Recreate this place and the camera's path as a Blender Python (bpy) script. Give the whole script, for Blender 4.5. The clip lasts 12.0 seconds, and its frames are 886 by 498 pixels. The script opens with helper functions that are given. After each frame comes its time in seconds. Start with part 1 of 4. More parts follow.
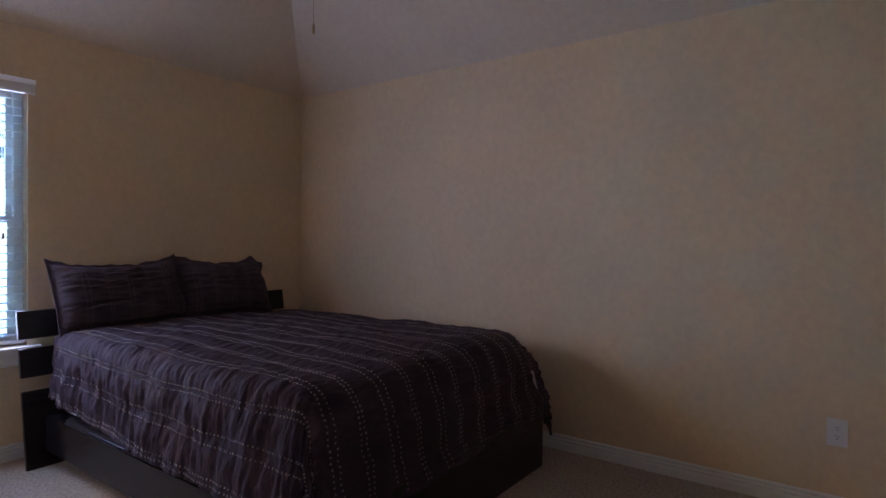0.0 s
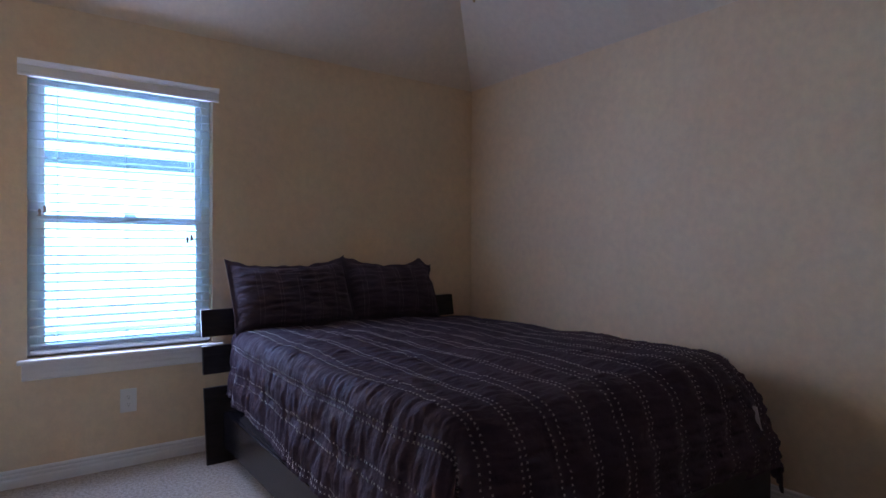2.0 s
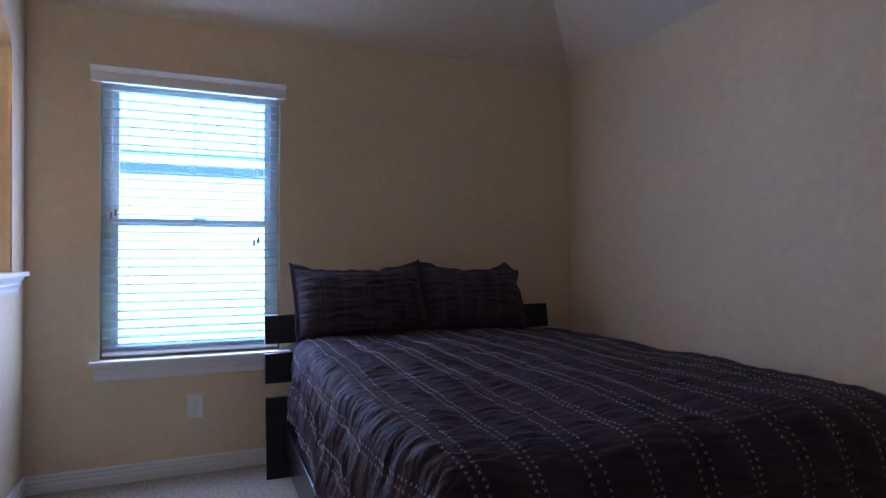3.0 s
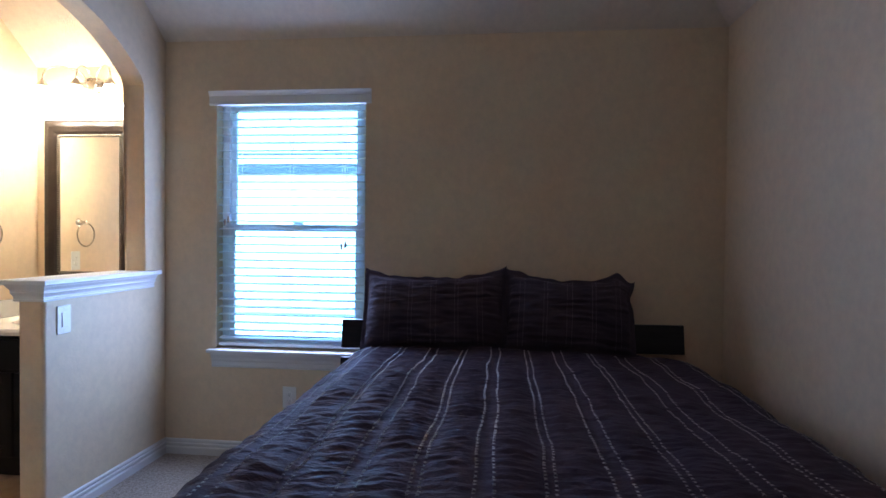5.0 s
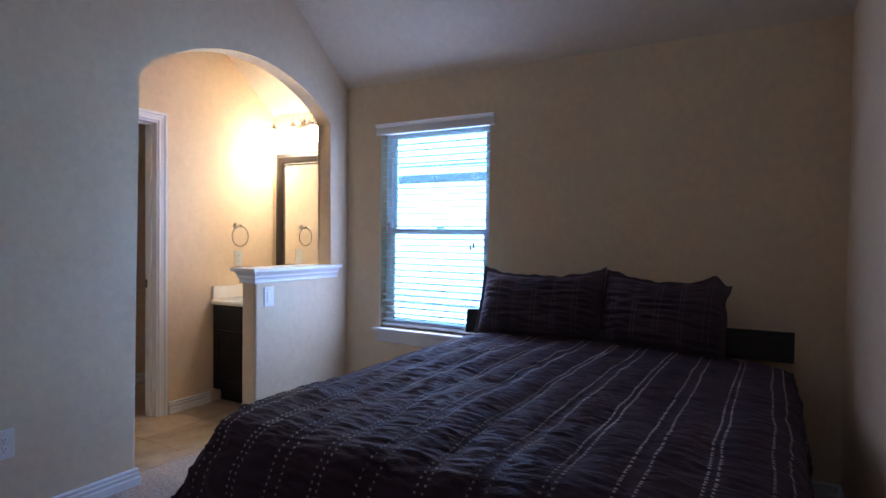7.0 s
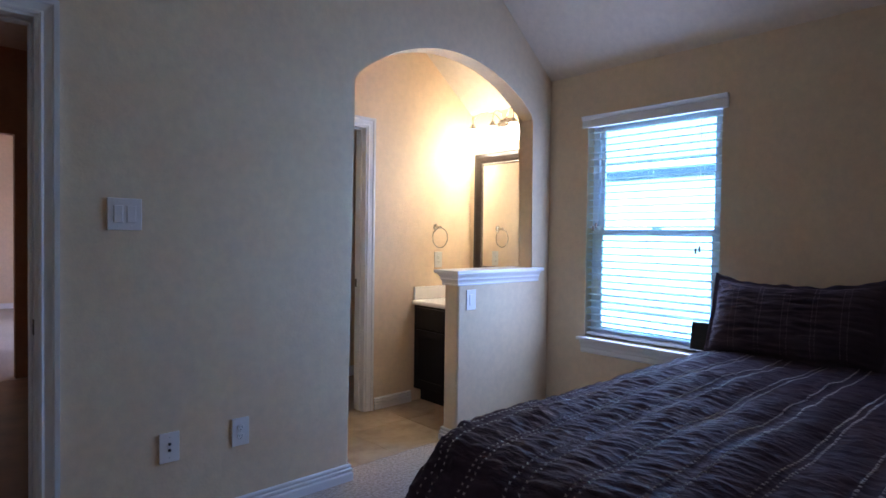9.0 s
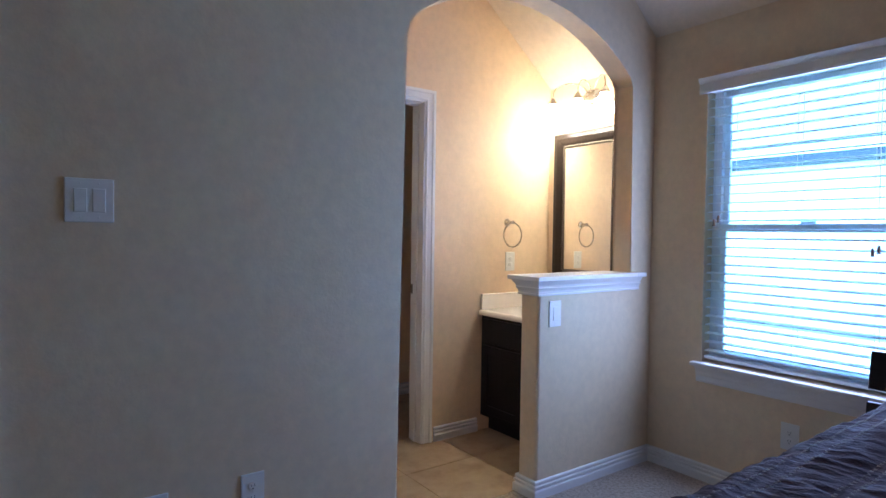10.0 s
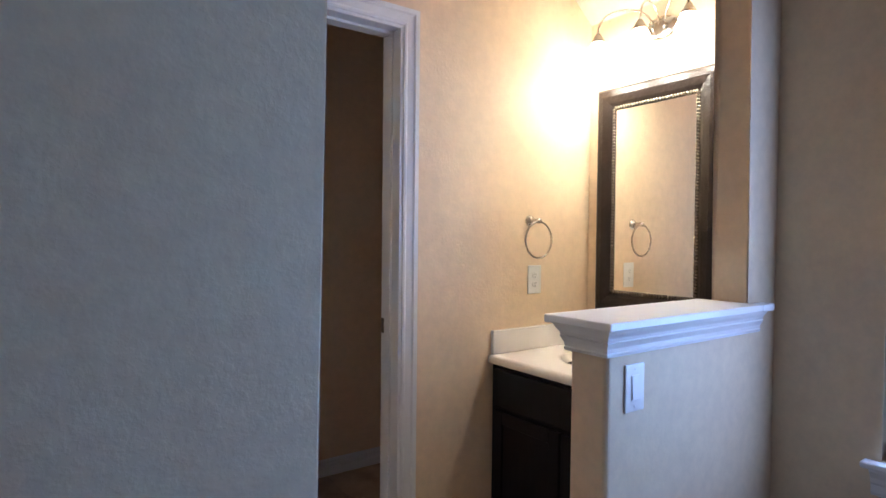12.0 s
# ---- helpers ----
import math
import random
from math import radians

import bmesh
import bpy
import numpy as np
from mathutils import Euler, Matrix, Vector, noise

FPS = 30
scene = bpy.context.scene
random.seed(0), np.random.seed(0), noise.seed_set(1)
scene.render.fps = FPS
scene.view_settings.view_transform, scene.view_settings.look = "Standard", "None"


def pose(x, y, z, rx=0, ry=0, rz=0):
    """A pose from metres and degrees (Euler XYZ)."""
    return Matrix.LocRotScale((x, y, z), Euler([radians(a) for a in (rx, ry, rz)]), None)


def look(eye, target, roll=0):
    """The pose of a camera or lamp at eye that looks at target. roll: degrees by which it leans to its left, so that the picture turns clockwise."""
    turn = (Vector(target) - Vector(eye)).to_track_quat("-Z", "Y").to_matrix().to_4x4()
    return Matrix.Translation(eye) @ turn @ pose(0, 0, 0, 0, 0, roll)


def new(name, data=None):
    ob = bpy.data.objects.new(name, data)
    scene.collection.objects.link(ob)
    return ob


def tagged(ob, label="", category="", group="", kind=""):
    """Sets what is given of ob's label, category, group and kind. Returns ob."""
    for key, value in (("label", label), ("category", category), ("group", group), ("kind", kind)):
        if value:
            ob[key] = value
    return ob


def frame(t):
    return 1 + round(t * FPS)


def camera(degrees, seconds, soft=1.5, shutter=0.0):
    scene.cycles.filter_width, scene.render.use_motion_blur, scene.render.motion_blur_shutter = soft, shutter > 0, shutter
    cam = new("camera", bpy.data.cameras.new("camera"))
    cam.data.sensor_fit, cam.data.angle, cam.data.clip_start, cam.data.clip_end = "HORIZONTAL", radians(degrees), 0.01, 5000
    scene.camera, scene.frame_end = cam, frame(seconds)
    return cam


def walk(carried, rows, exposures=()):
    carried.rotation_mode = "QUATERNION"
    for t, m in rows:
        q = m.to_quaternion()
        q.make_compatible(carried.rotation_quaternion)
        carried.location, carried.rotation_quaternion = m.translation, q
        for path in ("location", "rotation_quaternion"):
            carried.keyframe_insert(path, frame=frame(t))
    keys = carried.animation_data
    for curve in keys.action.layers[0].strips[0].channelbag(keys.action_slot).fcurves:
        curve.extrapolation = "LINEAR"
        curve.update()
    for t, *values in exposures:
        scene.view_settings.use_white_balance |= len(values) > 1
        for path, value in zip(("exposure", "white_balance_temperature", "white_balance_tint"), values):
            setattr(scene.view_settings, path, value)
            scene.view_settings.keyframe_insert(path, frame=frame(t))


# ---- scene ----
cam = camera(75.4, 12.0)
PATH = [
    (0, (-0.232, 0.804, 1.219), (-1.406, 2.423, 1.187), 0.6),
    (0.5, (-0.248, 0.844, 1.228), (-1.544, 2.366, 1.194), 0.5),
    (1, (-0.302, 0.872, 1.215), (-1.709, 2.293, 1.189), 0.4),
    (1.5, (-0.391, 0.99, 1.203), (-1.918, 2.282, 1.183), 0.2),
    (2, (-0.49, 1.156, 1.176), (-2.109, 2.33, 1.164), 0.2),
    (2.5, (-0.556, 1.387, 1.15), (-2.304, 2.359, 1.158), -0.0),
    (3, (-0.669, 1.644, 1.146), (-2.517, 2.407, 1.16), 0.0),
    (3.2, (-0.72, 1.764, 1.147), (-2.607, 2.428, 1.168), 0.2),
    (4.8, (-0.837, 2.678, 1.248), (-2.832, 2.553, 1.195), 0.2),
    (5, (-0.826, 2.784, 1.255), (-2.815, 2.573, 1.218), 0.6),
    (5.5, (-0.782, 3.095, 1.259), (-2.731, 2.647, 1.225), 0.6),
    (6, (-0.748, 3.351, 1.265), (-2.628, 2.668, 1.222), 0.6),
    (6.5, (-0.705, 3.517, 1.258), (-2.508, 2.653, 1.219), 0.7),
    (7, (-0.574, 3.615, 1.274), (-2.306, 2.617, 1.23), 0.7),
    (8.8, (-0.618, 3.427, 1.273), (-2.0, 1.982, 1.224), 0.8),
    (9, (-0.67, 3.34, 1.27), (-2.014, 1.859, 1.224), 0.8),
    (9.5, (-0.856, 3.076, 1.28), (-2.089, 1.502, 1.233), 0.8),
    (10, (-1.113, 2.765, 1.255), (-2.284, 1.144, 1.203), 0.8),
    (10.5, (-1.319, 2.473, 1.272), (-2.475, 0.842, 1.216), 0.9),
    (11, (-1.501, 2.221, 1.272), (-2.656, 0.589, 1.217), 0.9),
    (11.5, (-1.711, 1.977, 1.266), (-2.874, 0.35, 1.222), 0.8),
    (12, (-1.897, 1.76, 1.265), (-3.064, 0.137, 1.222), 0.6),
]
STOPS = 3.4
walk(cam, [(t, look(eye, target, roll)) for t, eye, target, roll in PATH],
     exposures=[(0.0, STOPS + 1.25, 7850, 96), (2.0, STOPS + 1.4, 7050, 90), (5.0, STOPS + 1.35, 6700, 84), (7.0, STOPS + 1.3, 6800, 88),
                (9.5, STOPS + 1.2, 6700, 86), (12.0, STOPS + 1.0, 6550, 86)])

# ---- world and light ----
world = bpy.data.worlds.new("world")
scene.world = world
world.use_nodes = True
wn = world.node_tree
wn.nodes.clear()
sky = wn.nodes.new("ShaderNodeTexSky")
sky.sky_type, sky.sun_disc = "NISHITA", False
sky.ozone_density, sky.dust_density = 3.0, 0.4
sky.sun_elevation, sky.sun_rotation = radians(53), radians(170)
bg = wn.nodes.new("ShaderNodeBackground")
bg.inputs["Strength"].default_value = 0.15
wo = wn.nodes.new("ShaderNodeOutputWorld")
wn.links.new(sky.outputs[0], bg.inputs[0])
wn.links.new(bg.outputs[0], wo.inputs[0])

sun_data = bpy.data.lights.new("sun", "SUN")
sun_data.energy, sun_data.angle, sun_data.color = 3.0, radians(0.5), (1.0, 0.95, 0.88)
sun = new("sun", sun_data)
sun.matrix_world = look((0.3, -8, 11), (0, 0, 0))

# skylight that enters the bedroom by its window
sky_light = bpy.data.lights.new("window_light", "AREA")
sky_light.shape, sky_light.size, sky_light.size_y = "RECTANGLE", 0.84, 1.37
sky_light.energy, sky_light.color = 0.95, (0.27, 0.72, 0.97)
sky_lamp = new("window_light", sky_light)
sky_lamp.matrix_world = look((-3.943, 1.5865, 1.31), (0.0, 1.5865, 1.31))

# skylight for the far room, from an unseen opening added in its west wall
far_light = bpy.data.lights.new("far_unseen_light", "AREA")
far_light.shape, far_light.size, far_light.size_y = "RECTANGLE", 0.66, 0.96
far_light.energy, far_light.color = 2.0, (0.38, 0.84, 0.82)
far_lamp = new("far_unseen_light", far_light)
far_lamp.matrix_world = look((-2.92, -5.3, 1.45), (-0.5, -5.3, 0.9))


# ---- materials ----
def mat(name, rough=0.6, metal=0.0):
    m = bpy.data.materials.new(name)
    m.use_nodes = True
    b = m.node_tree.nodes["Principled BSDF"]
    b.inputs["Roughness"].default_value = rough
    b.inputs["Metallic"].default_value = metal
    return m, m.node_tree, b


def coords(nt, scale=(1, 1, 1)):
    tc = nt.nodes.new("ShaderNodeTexCoord")
    mp = nt.nodes.new("ShaderNodeMapping")
    mp.inputs["Scale"].default_value = scale
    nt.links.new(tc.outputs["Object"], mp.inputs[0])
    return mp.outputs[0]


def noise_node(nt, vec, scale, detail=3.0, rough=0.55):
    n = nt.nodes.new("ShaderNodeTexNoise")
    n.inputs["Scale"].default_value = scale
    n.inputs["Detail"].default_value = detail
    n.inputs["Roughness"].default_value = rough
    nt.links.new(vec, n.inputs["Vector"])
    return n.outputs["Fac"]


def ramp(nt, fac, stops):
    r = nt.nodes.new("ShaderNodeValToRGB")
    while len(r.color_ramp.elements) < len(stops):
        r.color_ramp.elements.new(0.5)
    for e, (p, c) in zip(r.color_ramp.elements, stops):
        e.position, e.color = p, (*c, 1)
    nt.links.new(fac, r.inputs[0])
    return r.outputs[0]


def bump(nt, b, height, strength, dist=0.01, chain=None):
    n = nt.nodes.new("ShaderNodeBump")
    n.inputs["Strength"].default_value = strength
    n.inputs["Distance"].default_value = dist
    nt.links.new(height, n.inputs["Height"])
    if chain is not None:
        nt.links.new(chain, n.inputs["Normal"])
    nt.links.new(n.outputs[0], b.inputs["Normal"])
    return n.outputs[0]


def vary(c, k):
    return tuple(min(1, v * k) for v in c)


def simple(name, color, rough=0.5, metal=0.0, scale=6.0, amount=0.08, fine=90.0, relief=0.1, dist=0.002):
    """A plain surface with slight variation at two scales and a fine relief."""
    m, nt, b = mat(name, rough, metal)
    v = coords(nt)
    big = noise_node(nt, v, scale)
    nt.links.new(ramp(nt, big, [(0.3, vary(color, 1 - amount)), (0.7, vary(color, 1 + amount))]), b.inputs["Base Color"])
    small = noise_node(nt, v, fine, 2.0)
    bump(nt, b, small, relief, dist)
    rr = nt.nodes.new("ShaderNodeMapRange")
    rr.inputs["To Min"].default_value, rr.inputs["To Max"].default_value = max(0.02, rough - 0.06), min(1, rough + 0.06)
    nt.links.new(big, rr.inputs[0])
    nt.links.new(rr.outputs[0], b.inputs["Roughness"])
    return m


def wall_paint(name, color, peel=0.11):
    """Matt paint on sprayed orange-peel drywall."""
    m, nt, b = mat(name, 0.62)
    v = coords(nt)
    big = noise_node(nt, v, 1.3, 4.0)
    base = ramp(nt, big, [(0.3, vary(color, 0.955)), (0.7, vary(color, 1.04))])
    mottle = ramp(nt, noise_node(nt, v, 24.0, 5.0, 0.7), [(0.35, (0.91, 0.91, 0.91)), (0.65, (1.0, 1.0, 1.0))])
    mx = nt.nodes.new("ShaderNodeMix")
    mx.data_type, mx.blend_type = "RGBA", "MULTIPLY"
    mx.inputs[0].default_value = 1.0
    nt.links.new(base, mx.inputs[6])
    nt.links.new(mottle, mx.inputs[7])
    nt.links.new(mx.outputs[2], b.inputs["Base Color"])
    peel_n = noise_node(nt, v, 75.0, 3.0, 0.5)
    sharp = ramp(nt, peel_n, [(0.42, (0, 0, 0)), (0.62, (1, 1, 1))])
    patch = ramp(nt, noise_node(nt, v, 2.6, 3.0, 0.6), [(0.40, (0.35, 0.35, 0.35)), (0.66, (1, 1, 1))])
    mul = nt.nodes.new("ShaderNodeMath")
    mul.operation = "MULTIPLY"
    nt.links.new(sharp, mul.inputs[0])
    nt.links.new(patch, mul.inputs[1])
    first = bump(nt, b, mul.outputs[0], peel * 1.3, 0.0025)
    bump(nt, b, noise_node(nt, v, 5.0, 2.0), 0.12, 0.01, first)
    return m


TAN = (0.87, 0.63, 0.42)
M_WALL = wall_paint("tan_wall_paint", TAN)
M_CEIL = wall_paint("ceiling_paint", (0.86, 0.70, 0.56), 0.2)
# browner than the tan walls: warm hall light is put into this colour
M_HALL_WARM = wall_paint("warm_lit_hall_paint", (0.60, 0.33, 0.19))
M_PLANK = simple("brown_hall_floor", (0.26, 0.13, 0.07), 0.45, 0, 5, 0.3, 40, 0.2)
M_WHITE = simple("white_trim_paint", (0.80, 0.79, 0.77), 0.32, 0, 3.0, 0.02, 40.0, 0.05)
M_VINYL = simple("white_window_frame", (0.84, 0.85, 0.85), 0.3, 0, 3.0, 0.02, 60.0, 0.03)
M_SLAT = simple("white_blind_slat", (0.82, 0.82, 0.80), 0.35, 0, 4.0, 0.02, 60.0, 0.03)
M_BLADE = simple("white_blind_blade", (0.84, 0.84, 0.83), 0.4, 0, 4.0, 0.02, 60.0, 0.03)
M_PLATE = simple("white_plastic", (0.78, 0.77, 0.74), 0.3, 0, 8.0, 0.015, 80.0, 0.02)
M_SLOT = simple("dark_slot", (0.02, 0.02, 0.02), 0.6)
M_SCREW = simple("steel_screw", (0.55, 0.54, 0.52), 0.35, 1.0)
M_NICKEL = simple("brushed_nickel", (0.60, 0.56, 0.50), 0.26, 1.0, 20, 0.05, 200, 0.05, 0.0005)
M_BRONZE = simple("dark_strike_metal", (0.16, 0.12, 0.09), 0.4, 1.0)
M_TASSEL = simple("brown_wood_tassel", (0.25, 0.13, 0.07), 0.5)
M_PULL = simple("varnished_pull_knob", (0.55, 0.30, 0.12), 0.35)
M_CORD = simple("white_cord", (0.75, 0.75, 0.72), 0.8)
M_COUNTER = simple("white_cultured_marble", (0.84, 0.78, 0.72), 0.14, 0, 5.0, 0.03, 30.0, 0.01)
M_SHEET = simple("white_sheet", (0.75, 0.75, 0.76), 0.9, 0, 10, 0.04, 60, 0.3)
M_GROUT = simple("grout", (0.42, 0.28, 0.175), 0.9)
M_STUCCO = simple("pale_siding", (0.78, 0.78, 0.76), 0.85, 0, 2, 0.06, 30, 0.3)
M_ROOF = simple("grey_shingles", (0.12, 0.12, 0.125), 0.9, 0, 3, 0.15, 25, 0.5)
# dark gutter colour, also used for the painted shadow below the eave
M_EAVE = simple("eave_shadow_and_gutter", (0.05, 0.055, 0.06), 0.8)
M_GRASS = simple("dry_lawn", (0.34, 0.32, 0.24), 0.95, 0, 0.5, 0.3, 40, 0.8, 0.03)
M_TABLE = simple("black_table_lacquer", (0.02, 0.018, 0.018), 0.3)
M_PORCELAIN = simple("white_porcelain", (0.85, 0.84, 0.80), 0.1)

m, nt, b = mat("mirror_glass", 0.0, 1.0)
b.inputs["Base Color"].default_value = (0.93, 0.94, 0.93, 1)
M_MIRROR = m

def pane_glass():
    """Thin glass with the daylight's cyan cast in its colour: clear through, faintly glossy."""
    m, nt, b = mat("window_glass", 0.0)
    nt.nodes.remove(b)
    clear = nt.nodes.new("ShaderNodeBsdfTransparent")
    # strong cyan here colours the light that comes through
    clear.inputs["Color"].default_value = (0.30, 0.93, 1.0, 1)
    gloss = nt.nodes.new("ShaderNodeBsdfGlossy")
    gloss.inputs["Roughness"].default_value = 0.01
    fres = nt.nodes.new("ShaderNodeFresnel")
    fres.inputs["IOR"].default_value = 1.45
    mix = nt.nodes.new("ShaderNodeMixShader")
    nt.links.new(fres.outputs[0], mix.inputs[0])
    nt.links.new(clear.outputs[0], mix.inputs[1])
    nt.links.new(gloss.outputs[0], mix.inputs[2])
    nt.links.new(mix.outputs[0], nt.nodes["Material Output"].inputs["Surface"])
    return m


M_GLASS = pane_glass()

m, nt, b = mat("lit_glass_shade", 0.4)
b.inputs["Base Color"].default_value = (0.9, 0.85, 0.75, 1)
b.inputs["Emission Color"].default_value = (0.56, 0.93, 0.57, 1)
b.inputs["Emission Strength"].default_value = 1.15
M_SHADE = m

m, nt, b = mat("lit_bulb", 0.4)
b.inputs["Emission Color"].default_value = (0.56, 0.93, 0.57, 1)
b.inputs["Emission Strength"].default_value = 6.0
M_BULB = m


def dark_wood(name, color, grain_axis, rough=0.3):
    m, nt, b = mat(name, rough)
    b.inputs["Specular IOR Level"].default_value = 0.3
    sc = [14, 14, 14]
    sc[grain_axis] = 1.2
    v = coords(nt, sc)
    g = noise_node(nt, v, 3.0, 5.0, 0.6)
    nt.links.new(ramp(nt, g, [(0.3, vary(color, 0.6)), (0.75, vary(color, 1.5))]), b.inputs["Base Color"])
    bump(nt, b, g, 0.12, 0.001)
    return m


M_BED = dark_wood("black_brown_veneer", (0.022, 0.017, 0.016), 1, 0.34)
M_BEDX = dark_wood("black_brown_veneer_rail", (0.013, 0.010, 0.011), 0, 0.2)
M_VAN = dark_wood("espresso_cabinet", (0.007, 0.0048, 0.0056), 2, 0.5)


def carpet_mat():
    m, nt, b = mat("beige_carpet", 1.0)
    v = coords(nt)
    speck = noise_node(nt, v, 65.0, 3.0, 0.75)
    patch = noise_node(nt, v, 2.2, 3.0)
    c1 = ramp(nt, speck, [(0.32, (0.27, 0.19, 0.145)), (0.5, (0.50, 0.385, 0.30)), (0.68, (0.66, 0.53, 0.43))])
    c2 = ramp(nt, patch, [(0.35, (0.86, 0.86, 0.86)), (0.65, (1, 1, 1))])
    mx = nt.nodes.new("ShaderNodeMix")
    mx.data_type, mx.blend_type = "RGBA", "MULTIPLY"
    mx.inputs[0].default_value = 1.0
    nt.links.new(c1, mx.inputs[6])
    nt.links.new(c2, mx.inputs[7])
    nt.links.new(mx.outputs[2], b.inputs["Base Color"])
    first = bump(nt, b, speck, 1.0, 0.012)
    bump(nt, b, patch, 0.4, 0.03, first)
    b.inputs["Sheen Weight"].default_value = 0.25
    return m


M_CARPET = carpet_mat()


def tile_mat():
    m, nt, b = mat("beige_floor_tile", 0.38)
    v0 = coords(nt)
    oj = nt.nodes.new("ShaderNodeObjectInfo")
    va = nt.nodes.new("ShaderNodeVectorMath")
    va.operation = "ADD"
    nt.links.new(v0, va.inputs[0])
    nt.links.new(oj.outputs["Location"], va.inputs[1])
    v = va.outputs[0]
    cloud = noise_node(nt, v, 7.0, 5.0, 0.6)
    base = ramp(nt, cloud, [(0.3, (0.36, 0.225, 0.13)), (0.5, (0.48, 0.325, 0.205)), (0.72, (0.57, 0.41, 0.275))])
    oi = nt.nodes.new("ShaderNodeObjectInfo")
    mr = nt.nodes.new("ShaderNodeMapRange")
    mr.inputs["To Min"].default_value, mr.inputs["To Max"].default_value = 0.88, 1.06
    nt.links.new(oi.outputs["Random"], mr.inputs[0])
    vm = nt.nodes.new("ShaderNodeVectorMath")
    vm.operation = "SCALE"
    nt.links.new(base, vm.inputs[0])
    nt.links.new(mr.outputs[0], vm.inputs["Scale"])
    nt.links.new(vm.outputs[0], b.inputs["Base Color"])
    bump(nt, b, noise_node(nt, v, 30.0, 3.0), 0.12, 0.002)
    return m


M_TILE = tile_mat()


def fabric_mat(name, color, tint, rough=0.5, crease=(34, 15, 22)):
    """Dull satin with fine weave, crinkle and a two-tone shot sheen."""
    m, nt, b = mat(name, rough)
    v = coords(nt)
    big = noise_node(nt, v, 5.0, 3.0)
    nt.links.new(ramp(nt, big, [(0.3, color), (0.7, tint)]), b.inputs["Base Color"])
    crinkle = noise_node(nt, coords(nt, crease), 1.5, 4.0, 0.6)
    first = bump(nt, b, crinkle, 0.7, 0.012)
    bump(nt, b, noise_node(nt, v, 260.0, 2.0), 0.15, 0.001, first)
    b.inputs["Specular IOR Level"].default_value = 0.05
    b.inputs["Sheen Weight"].default_value = 0.03
    b.inputs["Sheen Roughness"].default_value = 0.4
    return m


M_QUILT = fabric_mat("dark_brown_satin", (0.054, 0.034, 0.046), (0.078, 0.050, 0.066), 0.66)
M_SHAM = fabric_mat("dark_brown_sham_satin", (0.066, 0.044, 0.054), (0.096, 0.066, 0.078), 0.56, (14, 9, 48))
M_STITCH_DIM = simple("dull_thread", (0.24, 0.21, 0.21), 0.6, 0.1, 40, 0.1)
M_STITCH = simple("silver_thread", (0.37, 0.34, 0.33), 0.42, 0.35, 40, 0.1)
M_FRAME = simple("hammered_dark_bronze", (0.026, 0.014, 0.010), 0.36, 0.1, 8, 0.3, 60, 0.7, 0.004)
M_BEAD = simple("antique_pewter_bead", (0.21, 0.17, 0.13), 0.36, 0.7, 30, 0.25, 90, 0.2)


# ---- mesh helpers ----
def finish(name, bm, material, parent=None, label="", smooth=False):
    bmesh.ops.recalc_face_normals(bm, faces=bm.faces)
    me = bpy.data.meshes.new(name)
    bm.to_mesh(me)
    bm.free()
    me.materials.append(material)
    if smooth:
        me.shade_smooth()
    ob = new(name, me)
    ob.parent = parent
    if label:
        ob["label"] = label
    return ob


def part(name, bm, material, parent, label="", smooth=False):
    return finish(name, bm, material, parent, label, smooth)


def thing(name, label, category, at=(0, 0, 0), group="", kind=""):
    """An Empty that carries the parts of one thing."""
    ob = new(name)
    ob.location = at
    return tagged(ob, label, category, group, kind)


def setting(name, bm, material, label, category, smooth=False):
    return tagged(finish(name, bm, material, None, "", smooth), label, category, "", "structure")


def box(x0, y0, z0, x1, y1, z1, bevel=0.0, seg=2, bm=None):
    own = bmesh.new()
    r = bmesh.ops.create_cube(own, size=1.0)
    for v in r["verts"]:
        v.co = Vector((x0 + (x1 - x0) * (v.co.x + 0.5), y0 + (y1 - y0) * (v.co.y + 0.5), z0 + (z1 - z0) * (v.co.z + 0.5)))
    if bevel:
        bmesh.ops.bevel(own, geom=own.edges[:], offset=bevel, segments=seg, affect="EDGES", profile=0.5)
    if bm is None:
        return own
    return join(bm, own)


def join(bm, own):
    me = bpy.data.meshes.new("tmp")
    own.to_mesh(me)
    own.free()
    bm.from_mesh(me)
    bpy.data.meshes.remove(me)
    return bm


def shift(bm, m):
    bmesh.ops.transform(bm, matrix=m, verts=bm.verts)
    return bm


def tube(points, radius, sides=10, bm=None, cap=True):
    """A round rod along points; radius a number or one for each point."""
    own = bm or bmesh.new()
    rings = []
    pts = [Vector(p) for p in points]
    for i, p in enumerate(pts):
        d = (pts[min(i + 1, len(pts) - 1)] - pts[max(i - 1, 0)]).normalized()
        ref = Vector((0, 0, 1)) if abs(d.z) < 0.9 else Vector((1, 0, 0))
        u = d.cross(ref).normalized()
        w = d.cross(u).normalized()
        r = radius[i] if isinstance(radius, (list, tuple)) else radius
        rings.append([own.verts.new(p + r * (math.cos(a) * u + math.sin(a) * w)) for a in [2 * math.pi * k / sides for k in range(sides)]])
    for a, c in zip(rings, rings[1:]):
        for k in range(sides):
            own.faces.new((a[k], a[(k + 1) % sides], c[(k + 1) % sides], c[k]))
    if cap:
        own.faces.new(rings[0])
        own.faces.new(rings[-1])
    return own


